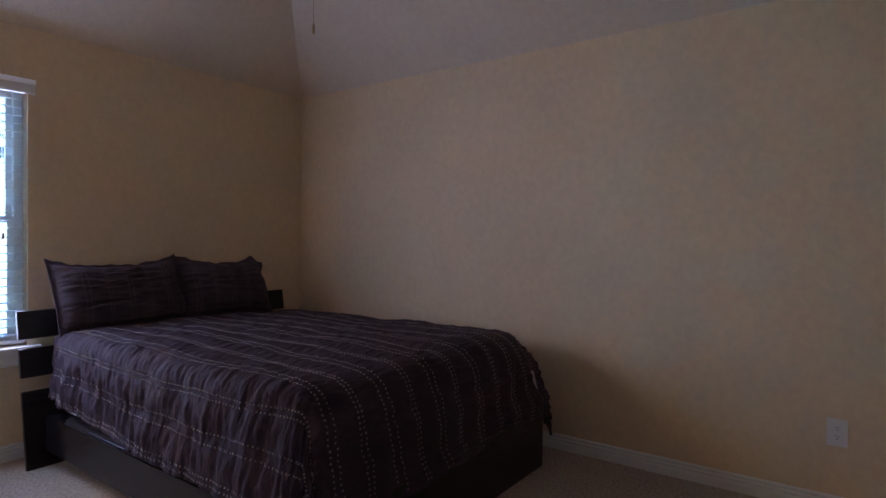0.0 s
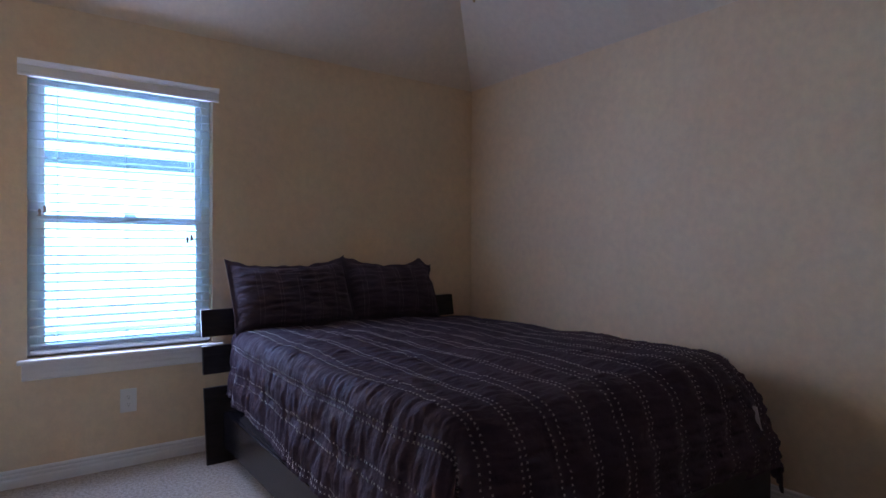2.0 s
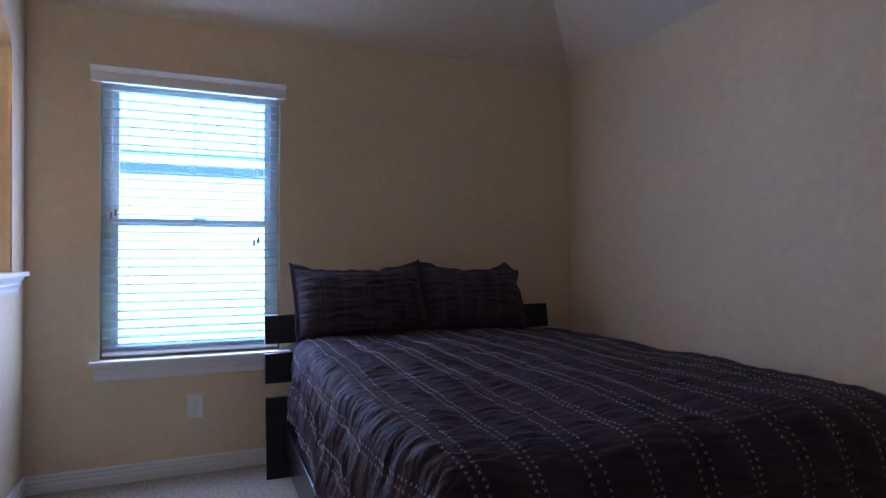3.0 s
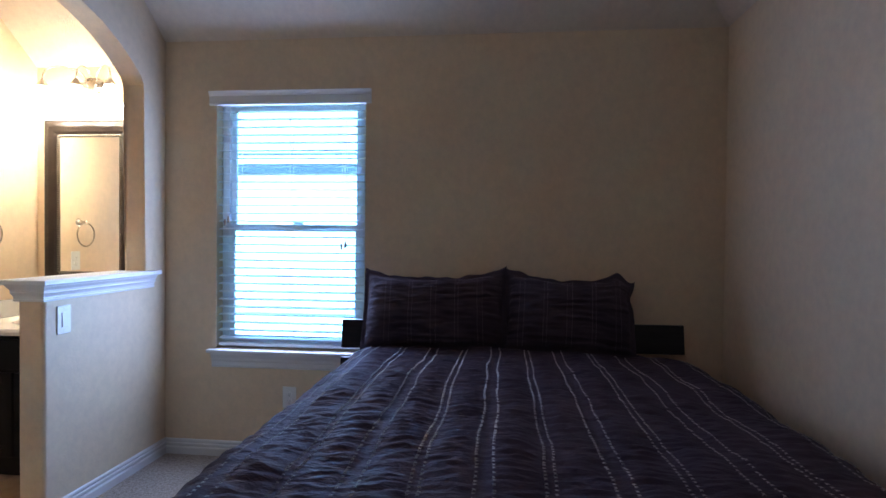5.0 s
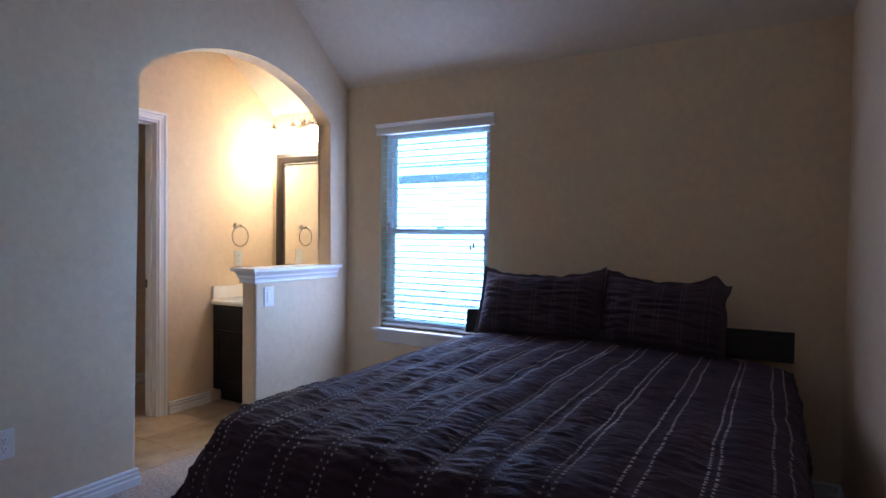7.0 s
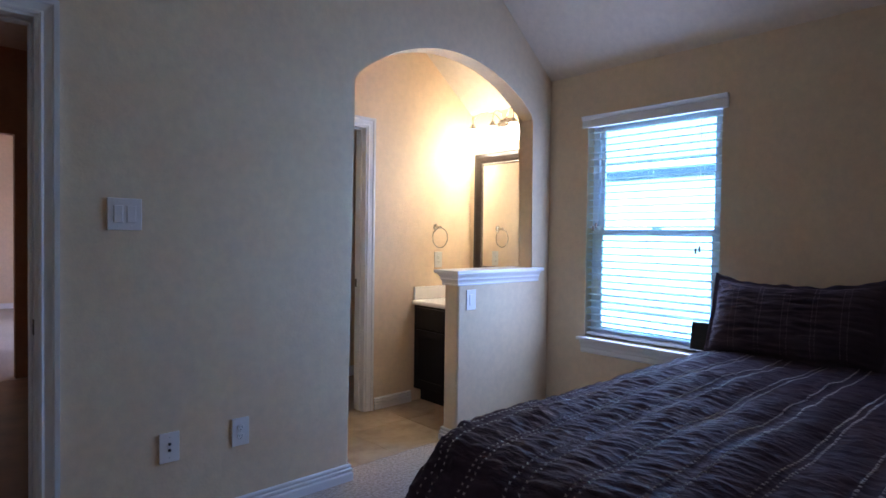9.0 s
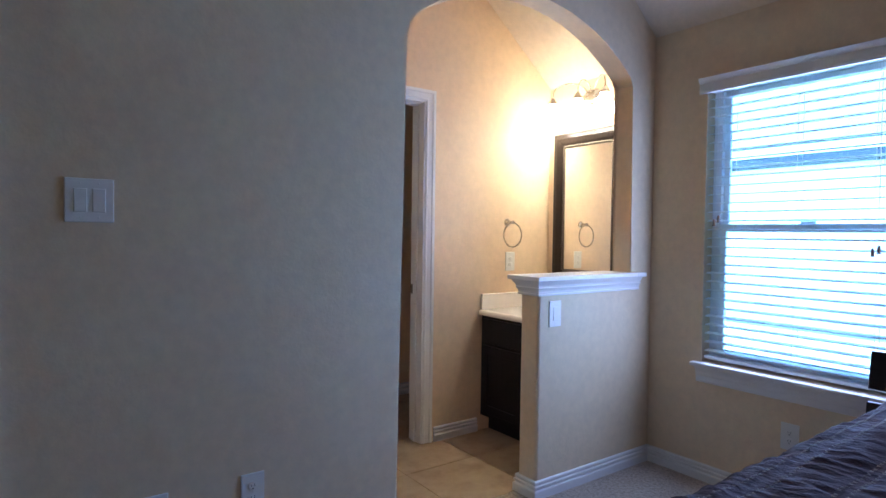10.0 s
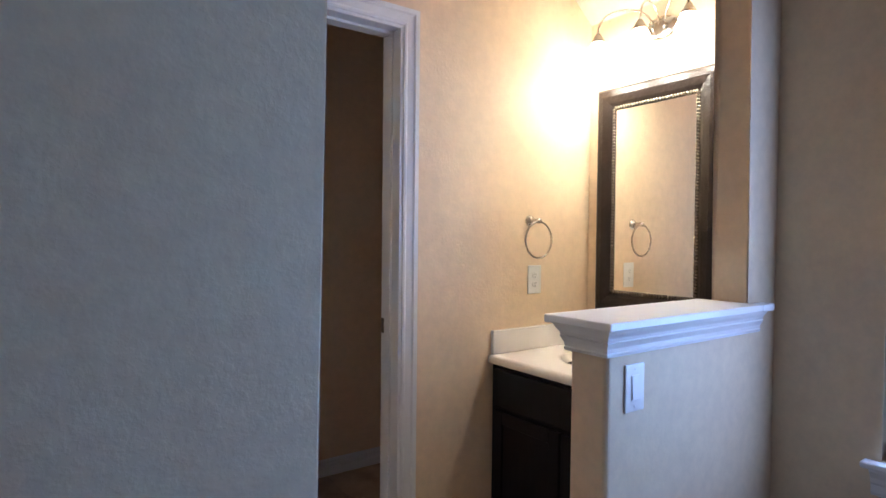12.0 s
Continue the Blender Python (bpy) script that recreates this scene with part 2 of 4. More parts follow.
def lathe(profile, sides=24, bm=None):
    """A turned shape about z from (radius, z) pairs."""
    own = bm or bmesh.new()
    rings = []
    for r, z in profile:
        rings.append([own.verts.new((r * math.cos(2 * math.pi * k / sides), r * math.sin(2 * math.pi * k / sides), z)) for k in range(sides)])
    for a, c in zip(rings, rings[1:]):
        for k in range(sides):
            own.faces.new((a[k], a[(k + 1) % sides], c[(k + 1) % sides], c[k]))
    if profile[0][0] > 1e-4:
        own.faces.new(rings[0])
    if profile[-1][0] > 1e-4:
        own.faces.new(rings[-1])
    return own


def run(points, profile, closed_ends=True):
    """A moulding swept along a floor-plan line with mitred corners; profile of (out, z), out to the left of the way."""
    bm = bmesh.new()
    pts = [Vector((p[0], p[1])) for p in points]
    rings = []
    for i, p in enumerate(pts):
        dirs = []
        if i > 0:
            dirs.append((pts[i] - pts[i - 1]).normalized())
        if i < len(pts) - 1:
            dirs.append((pts[i + 1] - pts[i]).normalized())
        ns = [Vector((-d.y, d.x)) for d in dirs]
        n = sum(ns, Vector((0, 0)))
        n = n / max(1e-6, n.dot(ns[0]))
        rings.append([bm.verts.new((p.x + n.x * o, p.y + n.y * o, z)) for o, z in profile])
    k = len(profile)
    for a, c in zip(rings, rings[1:]):
        for j in range(k):
            bm.faces.new((a[j], a[(j + 1) % k], c[(j + 1) % k], c[j]))
    if closed_ends:
        bm.faces.new(rings[0])
        bm.faces.new(rings[-1])
    return bm


def prism(outline, axis, a, c):
    """An outline in the plane across axis ('x': (y, z), 'y': (x, z), 'z': (x, y)) drawn out from a to c."""
    bm = bmesh.new()
    def at(p, q):
        return {"x": (q, p[0], p[1]), "y": (p[0], q, p[1]), "z": (p[0], p[1], q)}[axis]
    lo = [bm.verts.new(at(p, a)) for p in outline]
    hi = [bm.verts.new(at(p, c)) for p in outline]
    n = len(outline)
    bm.faces.new(lo)
    bm.faces.new(hi)
    for i in range(n):
        bm.faces.new((lo[i], lo[(i + 1) % n], hi[(i + 1) % n], hi[i]))
    return bm


def holed(axis, a, c, u0, u1, v0, v1, hole):
    """A wall from a to c across axis, with one rectangular hole (u0, u1, v0, v1) through it."""
    hu0, hu1, hv0, hv1 = hole
    bm = bmesh.new()
    def at(u, v, q):
        return {"x": (q, u, v), "y": (u, q, v)}[axis]
    us, vs = (u0, hu0, hu1, u1), (v0, hv0, hv1, v1)
    grid = {(i, j, k): bm.verts.new(at(us[i], vs[j], q)) for i in range(4) for j in range(4) for k, q in ((0, a), (1, c))}
    for i in range(3):
        for j in range(3):
            if (i, j) != (1, 1):
                for k in (0, 1):
                    bm.faces.new([grid[p] for p in ((i, j, k), (i + 1, j, k), (i + 1, j + 1, k), (i, j + 1, k))])
    for i in range(3):
        for j in (0, 3):
            bm.faces.new([grid[p] for p in ((i, j, 0), (i + 1, j, 0), (i + 1, j, 1), (i, j, 1))])
            bm.faces.new([grid[p] for p in ((j, i, 0), (j, i + 1, 0), (j, i + 1, 1), (j, i, 1))])
    for p, q in (((1, 1), (2, 1)), ((2, 1), (2, 2)), ((2, 2), (1, 2)), ((1, 2), (1, 1))):
        bm.faces.new([grid[r] for r in ((*p, 0), (*q, 0), (*q, 1), (*p, 1))])
    return bm


# ---- structure: plan ----
W, N, A, A2 = -3.94, 3.925, 0.845, 0.725      # window wall, right wall, both faces of the arch wall
BW, BB = -4.055, -0.055                      # mirror wall and back wall of the washroom
E = 1.28                                    # plain closing wall
EAVE, RISE, FLAT = 2.36, 0.8, 0.9          # ceiling springs, its slope, width of the sloped band
AX0, AX1, ASPR, ARISE = -2.295, -3.76, 2.07, 0.29   # arch opening
HX0, HX1 = -3.06, W                         # half wall
DX0, DX1, DH = -0.982, -0.06, 2.04          # hall doorway
TOP = 3.25

# floor sheets
setting("floor_far", box(-3.1, -8.4, -0.1, 3.2, -2.66, 0.0), M_CARPET, "beige speckled cut-pile carpet across the hall", "carpet")
setting("floor_hall", box(-2.15, -2.66, -0.1, 3.2, A2, -0.002), M_PLANK, "brown hard hall floor", "floor")
setting("floor_bedroom", box(W - 0.2, A2, -0.1, 3.2, N + 0.2, 0.0), M_CARPET, "beige speckled cut-pile bedroom carpet", "carpet")

# window wall, in two pieces: bedroom (with the opening) and washroom (set back)
WY0, WY1, WZ0, WZ1 = 1.155, 2.018, 0.615, 2.055
bm = holed("x", W - 0.16, W, A2 + 0.06, N + 0.15, 0.0, 2.6, (WY0, WY1, WZ0, WZ1))
setting("wall_window", bm, M_WALL, "tan textured drywall around a single window", "wall")
setting("wall_mirror", box(BW - 0.14, -1.2, 0.0, BW, A2 + 0.06, 2.6), M_WALL, "tan textured washroom wall behind the mirror", "wall")
setting("wall_right", box(W - 0.16, N, 0.0, E + 0.15, N + 0.15, 2.6), M_WALL, "tan textured bare bedroom wall", "wall")
setting("wall_east", box(E, A2, 0.0, E + 0.12, N, TOP), M_WALL, "tan textured closing wall", "wall")

# arch wall: one outline with the doorway and the arch cut out of it, its arch edges rounded
half = (AX0 - AX1) / 2
cx = (AX0 + AX1) / 2
rad = (half * half + ARISE * ARISE) / (2 * ARISE)
span = math.asin(half / rad)
arch = [(cx + rad * math.sin(a), ASPR + ARISE - rad + rad * math.cos(a)) for a in [span - 2 * span * k / 28 for k in range(29)]]
outline = [(E, 0.0), (E, TOP), (W, TOP), (W, 0.0), (AX1, 0.0)] + arch[::-1] + [(AX0, 0.0), (DX0, 0.0), (DX0, DH), (DX1, DH), (DX1, 0.0)]
bm = prism(outline, "y", A2, A)
keep = []
for e in bm.edges:
    p, q = e.verts[0].co, e.verts[1].co
    inside = all(AX1 - 0.001 <= v.x <= AX0 + 0.001 and v.z <= ASPR + ARISE + 0.01 for v in (p, q))
    flat_floor = p.z < 0.001 and q.z < 0.001
    across = abs(p.y - q.y) > 0.01
    if inside and not flat_floor and not across:
        keep.append(e)
bmesh.ops.bevel(bm, geom=keep, offset=0.018, segments=4, affect="EDGES", profile=0.5)
setting("wall_arch", bm, M_WALL, "tan textured drywall with rounded arched opening", "wall")

# half wall under the arch, rounded at its free end
bm = box(AX1 - 0.035, A2 - 0.001, 0.0, HX0, A + 0.001, 0.985)
ends = [e for e in bm.edges if abs(e.verts[0].co.x - HX0) < 1e-4 and abs(e.verts[1].co.x - HX0) < 1e-4 and abs(e.verts[0].co.z - e.verts[1].co.z) > 0.5]
bmesh.ops.bevel(bm, geom=ends, offset=0.018, segments=4, affect="EDGES", profile=0.5)
setting("wall_half", bm, M_WALL, "tan half-height pony wall beside the archway", "wall")

# ceiling: two sloped bands and a flat field, one solid sheet
SX, SY = W + FLAT, N - FLAT
ZF = EAVE + RISE * FLAT
o = 0.14
lower = [(W - o, -1.3, EAVE - RISE * o), (W - o, N + o, EAVE - RISE * o), (E + 0.12, N + o, EAVE - RISE * o), (E + 0.12, SY, ZF), (SX, SY, ZF), (SX, -1.3, ZF), (E + 0.12, -1.3, ZF)]
bm = bmesh.new()
lo = [bm.verts.new(p) for p in lower]
hi = [bm.verts.new((p[0], p[1], p[2] + 0.12)) for p in lower]
for f in ((0, 1, 4, 5), (1, 2, 3, 4), (5, 4, 3, 6)):
    bm.faces.new([lo[i] for i in f])
    bm.faces.new([hi[i] for i in f])
ring = (0, 1, 2, 3, 6, 5)
for i, j in zip(ring, ring[1:] + ring[:1]):
    bm.faces.new((lo[i], lo[j], hi[j], hi[i]))
setting("ceiling", bm, M_CEIL, "tan vaulted ceiling with sloped sides", "ceiling")

# washroom and closet shell
WD0, WD1, WDH = -3.017, -2.33, 2.044
outline = [(BW, 0.0), (BW, TOP), (-2.1, TOP), (-2.1, 0.0), (WD1, 0.0), (WD1, WDH), (WD0, WDH), (WD0, 0.0)]
setting("wall_washroom_back", prism(outline, "y", BB - 0.12, BB), M_WALL, "tan textured washroom wall with a door opening", "wall")
setting("wall_washroom_side", box(-2.2, BB, 0.0, -2.1, A2, TOP), M_WALL, "tan textured washroom side wall", "wall")
setting("wall_closet_back", box(BW, -1.15, 0.0, -2.1, -1.03, TOP), M_WALL, "tan wall of the unlit toilet room", "wall")
setting("wall_closet_side", box(-2.2, -1.03, 0.0, -2.1, BB - 0.12, TOP), M_WALL, "tan side wall of the unlit toilet room", "wall")
setting("ceiling_closet", box(BW, -1.03, 2.44, -2.2, BB - 0.12, 2.5), M_CEIL, "tan flat ceiling of the toilet room", "ceiling")

# hall and the room beyond
FY = -2.72
setting("wall_hall_west", box(-2.1, FY, 0.0, -2.0, A2, 2.9), M_HALL_WARM, "hall wall with its warm light in the brown colour", "wall")
setting("wall_hall_east", box(1.3, FY, 0.0, 1.4, A2, 2.9), M_HALL_WARM, "hall wall with its warm light in the brown colour", "wall")
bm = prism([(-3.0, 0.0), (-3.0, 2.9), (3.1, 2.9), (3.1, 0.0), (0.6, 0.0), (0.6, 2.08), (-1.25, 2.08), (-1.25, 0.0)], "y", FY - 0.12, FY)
setting("wall_hall_opening", bm, M_HALL_WARM, "hall wall with a wide cased opening", "wall")
setting("ceiling_hall", box(-3.0, -8.3, 2.8, 3.1, A2, 2.9), M_CEIL, "tan flat hall ceiling", "ceiling")
setting("wall_far", box(-3.0, -8.32, 0.0, 3.1, -8.2, 2.9), M_WALL, "tan wall of the room across the hall", "wall")
# opening added out of view, beside the far room's lamp
bm = holed("x", -3.12, -3.0, -8.3, FY - 0.12, 0.0, 2.9, (-5.65, -4.95, 0.95, 1.95))
setting("wall_far_west", bm, M_WALL, "tan wall of the room across the hall", "wall")
setting("wall_far_east", box(3.1, -8.3, 0.0, 3.2, FY, 2.9), M_WALL, "tan wall of the room across the hall", "wall")
setting("wall_hall_close", box(E, A2 - 0.1, 0.0, 1.4, A2, 2.9), M_HALL_WARM, "hall wall with its warm light in the brown colour", "wall")

# mouldings
BASE = [(0.0, 0.0), (0.018, 0.0), (0.018, 0.036), (0.015, 0.041), (0.009, 0.043), (0.009, 0.048), (0.015, 0.052), (0.015, 0.061), (0.007, 0.064), (0.007, 0.068), (0.011, 0.073), (0.010, 0.081), (0.004, 0.086), (0.0, 0.086)]
for pts, what in (
    ([(E, N), (W, N), (W, A), (HX0, A), (HX0, A2), (-3.42, A2)], "bedroom"),
    ([(AX0, A2), (AX0, A), (DX0 - 0.075, A)], "bedroom"),
    ([(-3.43, BB), (WD0 - 0.075, BB)], "washroom"),
    ([(BW, -1.03), (-2.2, -1.03)], "toilet room"),
    ([(-3.0, -8.2), (3.1, -8.2)], "far room"),
):
    setting("baseboard", run(pts, BASE), M_WHITE, "white painted ogee baseboard of the " + what, "baseboard")


def casing_bar(x0, x1, z0, z1, y, upright):
    """One board of a door casing with two beads along it, on the face y."""
    bm = bmesh.new()
    wdt = 0.062
    prof = [(0.0, 0.0), (0.0, 0.011), (0.008, 0.013), (0.016, 0.009), (0.040, 0.012), (0.046, 0.018), (wdt, 0.019), (wdt, 0.0)]
    ends = []
    for end in (0, 1):
        ring = []
        for u, d in prof:
            if upright:
                x = x0 + (x1 - x0) * u / wdt
                z = z0 if end == 0 else z1 + u
                ring.append(bm.verts.new((x, y + d, z)))
            else:
                ring.append(bm.verts.new((x0 - u if end == 0 else x1 + u, y + d, z0 + u)))
        ends.append(ring)
    k = len(prof)
    for j in range(k):
        bm.faces.new((ends[0][j], ends[0][(j + 1) % k], ends[1][(j + 1) % k], ends[1][j]))
    bm.faces.new(ends[0])
    bm.faces.new(ends[1])
    return bm


def door_frame(name, x0, x1, h, yf, yb, label, strike_x, facing, strike_y):
    """Jambs, stops and casing of an open doorway; x0 < x1, front face yf, back face yb."""
    top = thing(name, label, "door frame", ((x0 + x1) / 2, (yf + yb) / 2, 0), kind="structure")
    inv = Matrix.Translation((-(x0 + x1) / 2, -(yf + yb) / 2, 0))
    t = 0.018
    part("jamb", shift(box(x0, yb - 0.004, 0, x0 + t, yf + 0.004, h, 0.0015, 1), inv), M_WHITE, top)
    part("jamb", shift(box(x1 - t, yb - 0.004, 0, x1, yf + 0.004, h, 0.0015, 1), inv), M_WHITE, top)
    part("head_jamb", shift(box(x0 + t, yb - 0.004, h - t, x1 - t, yf + 0.004, h, 0.0015, 1), inv), M_WHITE, top)
    ym = yb + (yf - yb) * 0.45
    part("stop", shift(box(x0 + t, ym - 0.02, 0, x0 + t + 0.01, ym + 0.02, h - t - 0.01, 0.002, 1), inv), M_WHITE, top)
    part("stop", shift(box(x1 - t - 0.01, ym - 0.02, 0, x1 - t, ym + 0.02, h - t - 0.01, 0.002, 1), inv), M_WHITE, top)
    part("stop", shift(box(x0 + t, ym - 0.02, h - t - 0.01, x1 - t, ym + 0.02, h - t, 0.002, 1), inv), M_WHITE, top)
    r = 0.006
    part("casing", shift(casing_bar(x0 + r, x0 + r - 0.062, 0, h - r, yf, True), inv), M_WHITE, top)
    part("casing", shift(casing_bar(x1 - r, x1 - r + 0.062, 0, h - r, yf, True), inv), M_WHITE, top)
    part("head_casing", shift(casing_bar(x0 + r, x1 - r, h - r, 0, yf, False), inv), M_WHITE, top)
    s = strike_x
    part("strike_plate", shift(box(min(s, s + facing * 0.002), strike_y - 0.016, 0.892, max(s, s + facing * 0.002), strike_y + 0.016, 0.949, 0.0008, 1), inv), M_BRONZE, top, "dark bronze strike plate")
    return top


door_frame("door_1", DX0, DX1, DH, A, A2, "white painted frame of the open hall doorway", DX0 + 0.018, 1, A - 0.018)
door_frame("door_2", WD0, WD1, WDH, BB, BB - 0.12, "white painted frame of the toilet room doorway", WD0 + 0.018, 1, BB - 0.104)

# cap of the half wall
cap = thing("wall_cap", "white painted cap with crown moulding on the half wall", "trim", ((HX0 + W) / 2, (A + A2) / 2, 0.97), kind="structure")
inv = Matrix.Translation((-(HX0 + W) / 2, -(A + A2) / 2, -0.97))
bm = box(AX1 + 0.001, A2 - 0.05, 1.040, HX0 + 0.048, A + 0.048, 1.062, 0.004, 2)
box(AX1 - 0.075, A + 0.002, 1.040, AX1 + 0.001, A + 0.048, 1.062, 0.003, 2, bm)
part("board", shift(bm, inv), M_WHITE, cap)
CROWN = [(0.0, 0.968), (0.010, 0.968), (0.012, 0.976), (0.009, 0.979), (0.011, 0.990), (0.018, 1.002), (0.020, 1.006), (0.017, 1.009), (0.020, 1.018), (0.029, 1.030), (0.034, 1.0395), (0.0, 1.0395)]
part("crown_moulding", shift(run([(AX1 - 0.06, A), (HX0, A), (HX0, A2), (AX1, A2)], CROWN), inv), M_WHITE, cap)


# ---- window ----
win = thing("window_1", "white vinyl single-hung window in the tan wall", "window", (W, (WY0 + WY1) / 2, WZ0), kind="structure")
inv = Matrix.Translation((-W, -(WY0 + WY1) / 2, -WZ0))
FX = W - 0.12
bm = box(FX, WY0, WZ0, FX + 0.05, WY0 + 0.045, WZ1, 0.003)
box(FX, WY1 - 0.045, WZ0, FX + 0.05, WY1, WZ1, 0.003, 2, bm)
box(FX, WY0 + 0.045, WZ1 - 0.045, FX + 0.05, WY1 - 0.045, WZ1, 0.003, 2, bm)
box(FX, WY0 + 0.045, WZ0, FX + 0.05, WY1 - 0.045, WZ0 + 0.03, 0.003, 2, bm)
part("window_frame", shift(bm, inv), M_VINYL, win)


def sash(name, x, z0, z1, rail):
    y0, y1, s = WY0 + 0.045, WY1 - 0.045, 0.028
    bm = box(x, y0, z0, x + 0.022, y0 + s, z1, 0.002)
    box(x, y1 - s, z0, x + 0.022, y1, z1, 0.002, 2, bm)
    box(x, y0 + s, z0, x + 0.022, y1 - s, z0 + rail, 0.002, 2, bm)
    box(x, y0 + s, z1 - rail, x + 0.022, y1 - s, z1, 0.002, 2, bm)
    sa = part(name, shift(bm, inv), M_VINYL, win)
    part("pane", shift(box(x + 0.009, y0 + s - 0.004, z0 + rail - 0.004, x + 0.013, y1 - s + 0.004, z1 - rail + 0.004), inv), M_GLASS, sa, "glass pane with the cyan of daylight in its colour")


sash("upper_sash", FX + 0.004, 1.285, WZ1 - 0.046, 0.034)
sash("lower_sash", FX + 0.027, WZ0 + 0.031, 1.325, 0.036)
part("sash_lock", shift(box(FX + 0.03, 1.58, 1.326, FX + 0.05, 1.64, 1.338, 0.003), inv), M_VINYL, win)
# stool with rounded nose, and apron
bm = box(W - 0.07, WY0 + 0.001, 0.592, W + 0.002, WY1 - 0.001, 0.6125)
box(W + 0.001, 1.112, 0.592, W + 0.045, 2.076, 0.6125, 0.007, 3, bm)
part("window_sill", shift(bm, inv), M_WHITE, win)
APR = [(0.0, 0.508), (0.006, 0.508), (0.010, 0.518), (0.010, 0.541), (0.014, 0.548), (0.016, 0.562), (0.022, 0.574), (0.028, 0.582), (0.030, 0.5915), (0.0, 0.5915)]
part("apron", shift(run([(W, 2.056), (W, 1.132)], APR), inv), M_WHITE, win)

# ---- venetian blind ----
blind = thing("window_blind", "white open-slat venetian blind lowered over the window", "blind", (W - 0.03, (WY0 + WY1) / 2, 2.0))
inv = Matrix.Translation((-W + 0.03, -(WY0 + WY1) / 2, -2.0))
BX = W - 0.032
part("headrail", shift(box(BX - 0.028, WY0 + 0.006, 2.0, BX + 0.028, WY1 - 0.006, 2.05, 0.003), inv), M_SLAT, blind)
VAL = [(0.0, 1.995), (0.012, 1.995), (0.014, 2.006), (0.012, 2.012), (0.012, 2.046), (0.018, 2.052), (0.024, 2.062), (0.028, 2.072), (0.0, 2.072)]
part("valance", shift(run([(W + 0.001, 2.050), (W + 0.001, 1.116)], VAL), inv), M_SLAT, blind)
slat_mesh = None
SLATS = 30
for i in range(SLATS):
    z = 0.672 + 0.0445 * i
    if slat_mesh is None:
        bm = bmesh.new()
        ya, yb_ = WY0 + 0.010 - (WY0 + WY1) / 2, WY1 - 0.010 - (WY0 + WY1) / 2
        rows = []
        for k in range(7):
            u = -0.025 + 0.05 * k / 6
            rows.append([(u, 0.003 * (1 - (u / 0.025) ** 2))])
        lo_, hi_ = [], []
        for k in range(7):
            u, zz = rows[k][0]
            lo_.append([bm.verts.new((u, y, zz)) for y in (ya, yb_)])
            hi_.append([bm.verts.new((u, y, zz + 0.0036)) for y in (ya, yb_)])
        for k in range(6):
            bm.faces.new((lo_[k][0], lo_[k + 1][0], lo_[k + 1][1], lo_[k][1]))
            bm.faces.new((hi_[k][0], hi_[k][1], hi_[k + 1][1], hi_[k + 1][0]))
            for e in (0, 1):
                bm.faces.new((lo_[k][e], lo_[k + 1][e], hi_[k + 1][e], hi_[k][e]))
        for k in (0, 6):
            bm.faces.new((lo_[k][0], lo_[k][1], hi_[k][1], hi_[k][0]))
        ob = part("slat", bm, M_BLADE, blind)
        slat_mesh = ob.data
    else:
        ob = new("slat", slat_mesh)
        ob.parent = blind
    ob.matrix_basis = pose(BX - (W - 0.03), random.uniform(-0.001, 0.001), z - 2.0, 0, 4 + random.uniform(-1.0, 1.0), 0)
part("bottom_rail", shift(box(BX - 0.026, WY0 + 0.010, 0.632, BX + 0.026, WY1 - 0.010, 0.650, 0.004), inv), M_SLAT, blind)
for y in (1.28, 1.585, 1.90):
    for dx in (-0.0275, 0.0275):
        part("ladder_cord", shift(tube([(BX + dx, y, 0.65), (BX + dx, y, 2.0)], 0.0009, 5), inv), M_CORD, blind)
for y, z, dz in ((1.895, 1.205, 0.012), (1.215, 1.335, 0.018)):
    for dy in (-0.011, 0.011):
        zz = z + (dz if dy > 0 else 0)
        part("lift_cord", shift(tube([(BX + 0.031, y + dy, zz), (BX + 0.031, y + dy * 0.4, 2.0)], 0.0009, 5), inv), M_CORD, blind)
        part("tassel", shift(lathe([(0.003, 0.016), (0.006, 0.012), (0.0075, 0.0), (0.006, -0.012), (0.0085, -0.016), (0.0085, -0.02)], 12), inv @ Matrix.Translation((BX + 0.031, y + dy, zz))), M_TASSEL, blind, "turned brown wooden cord tassel", True)


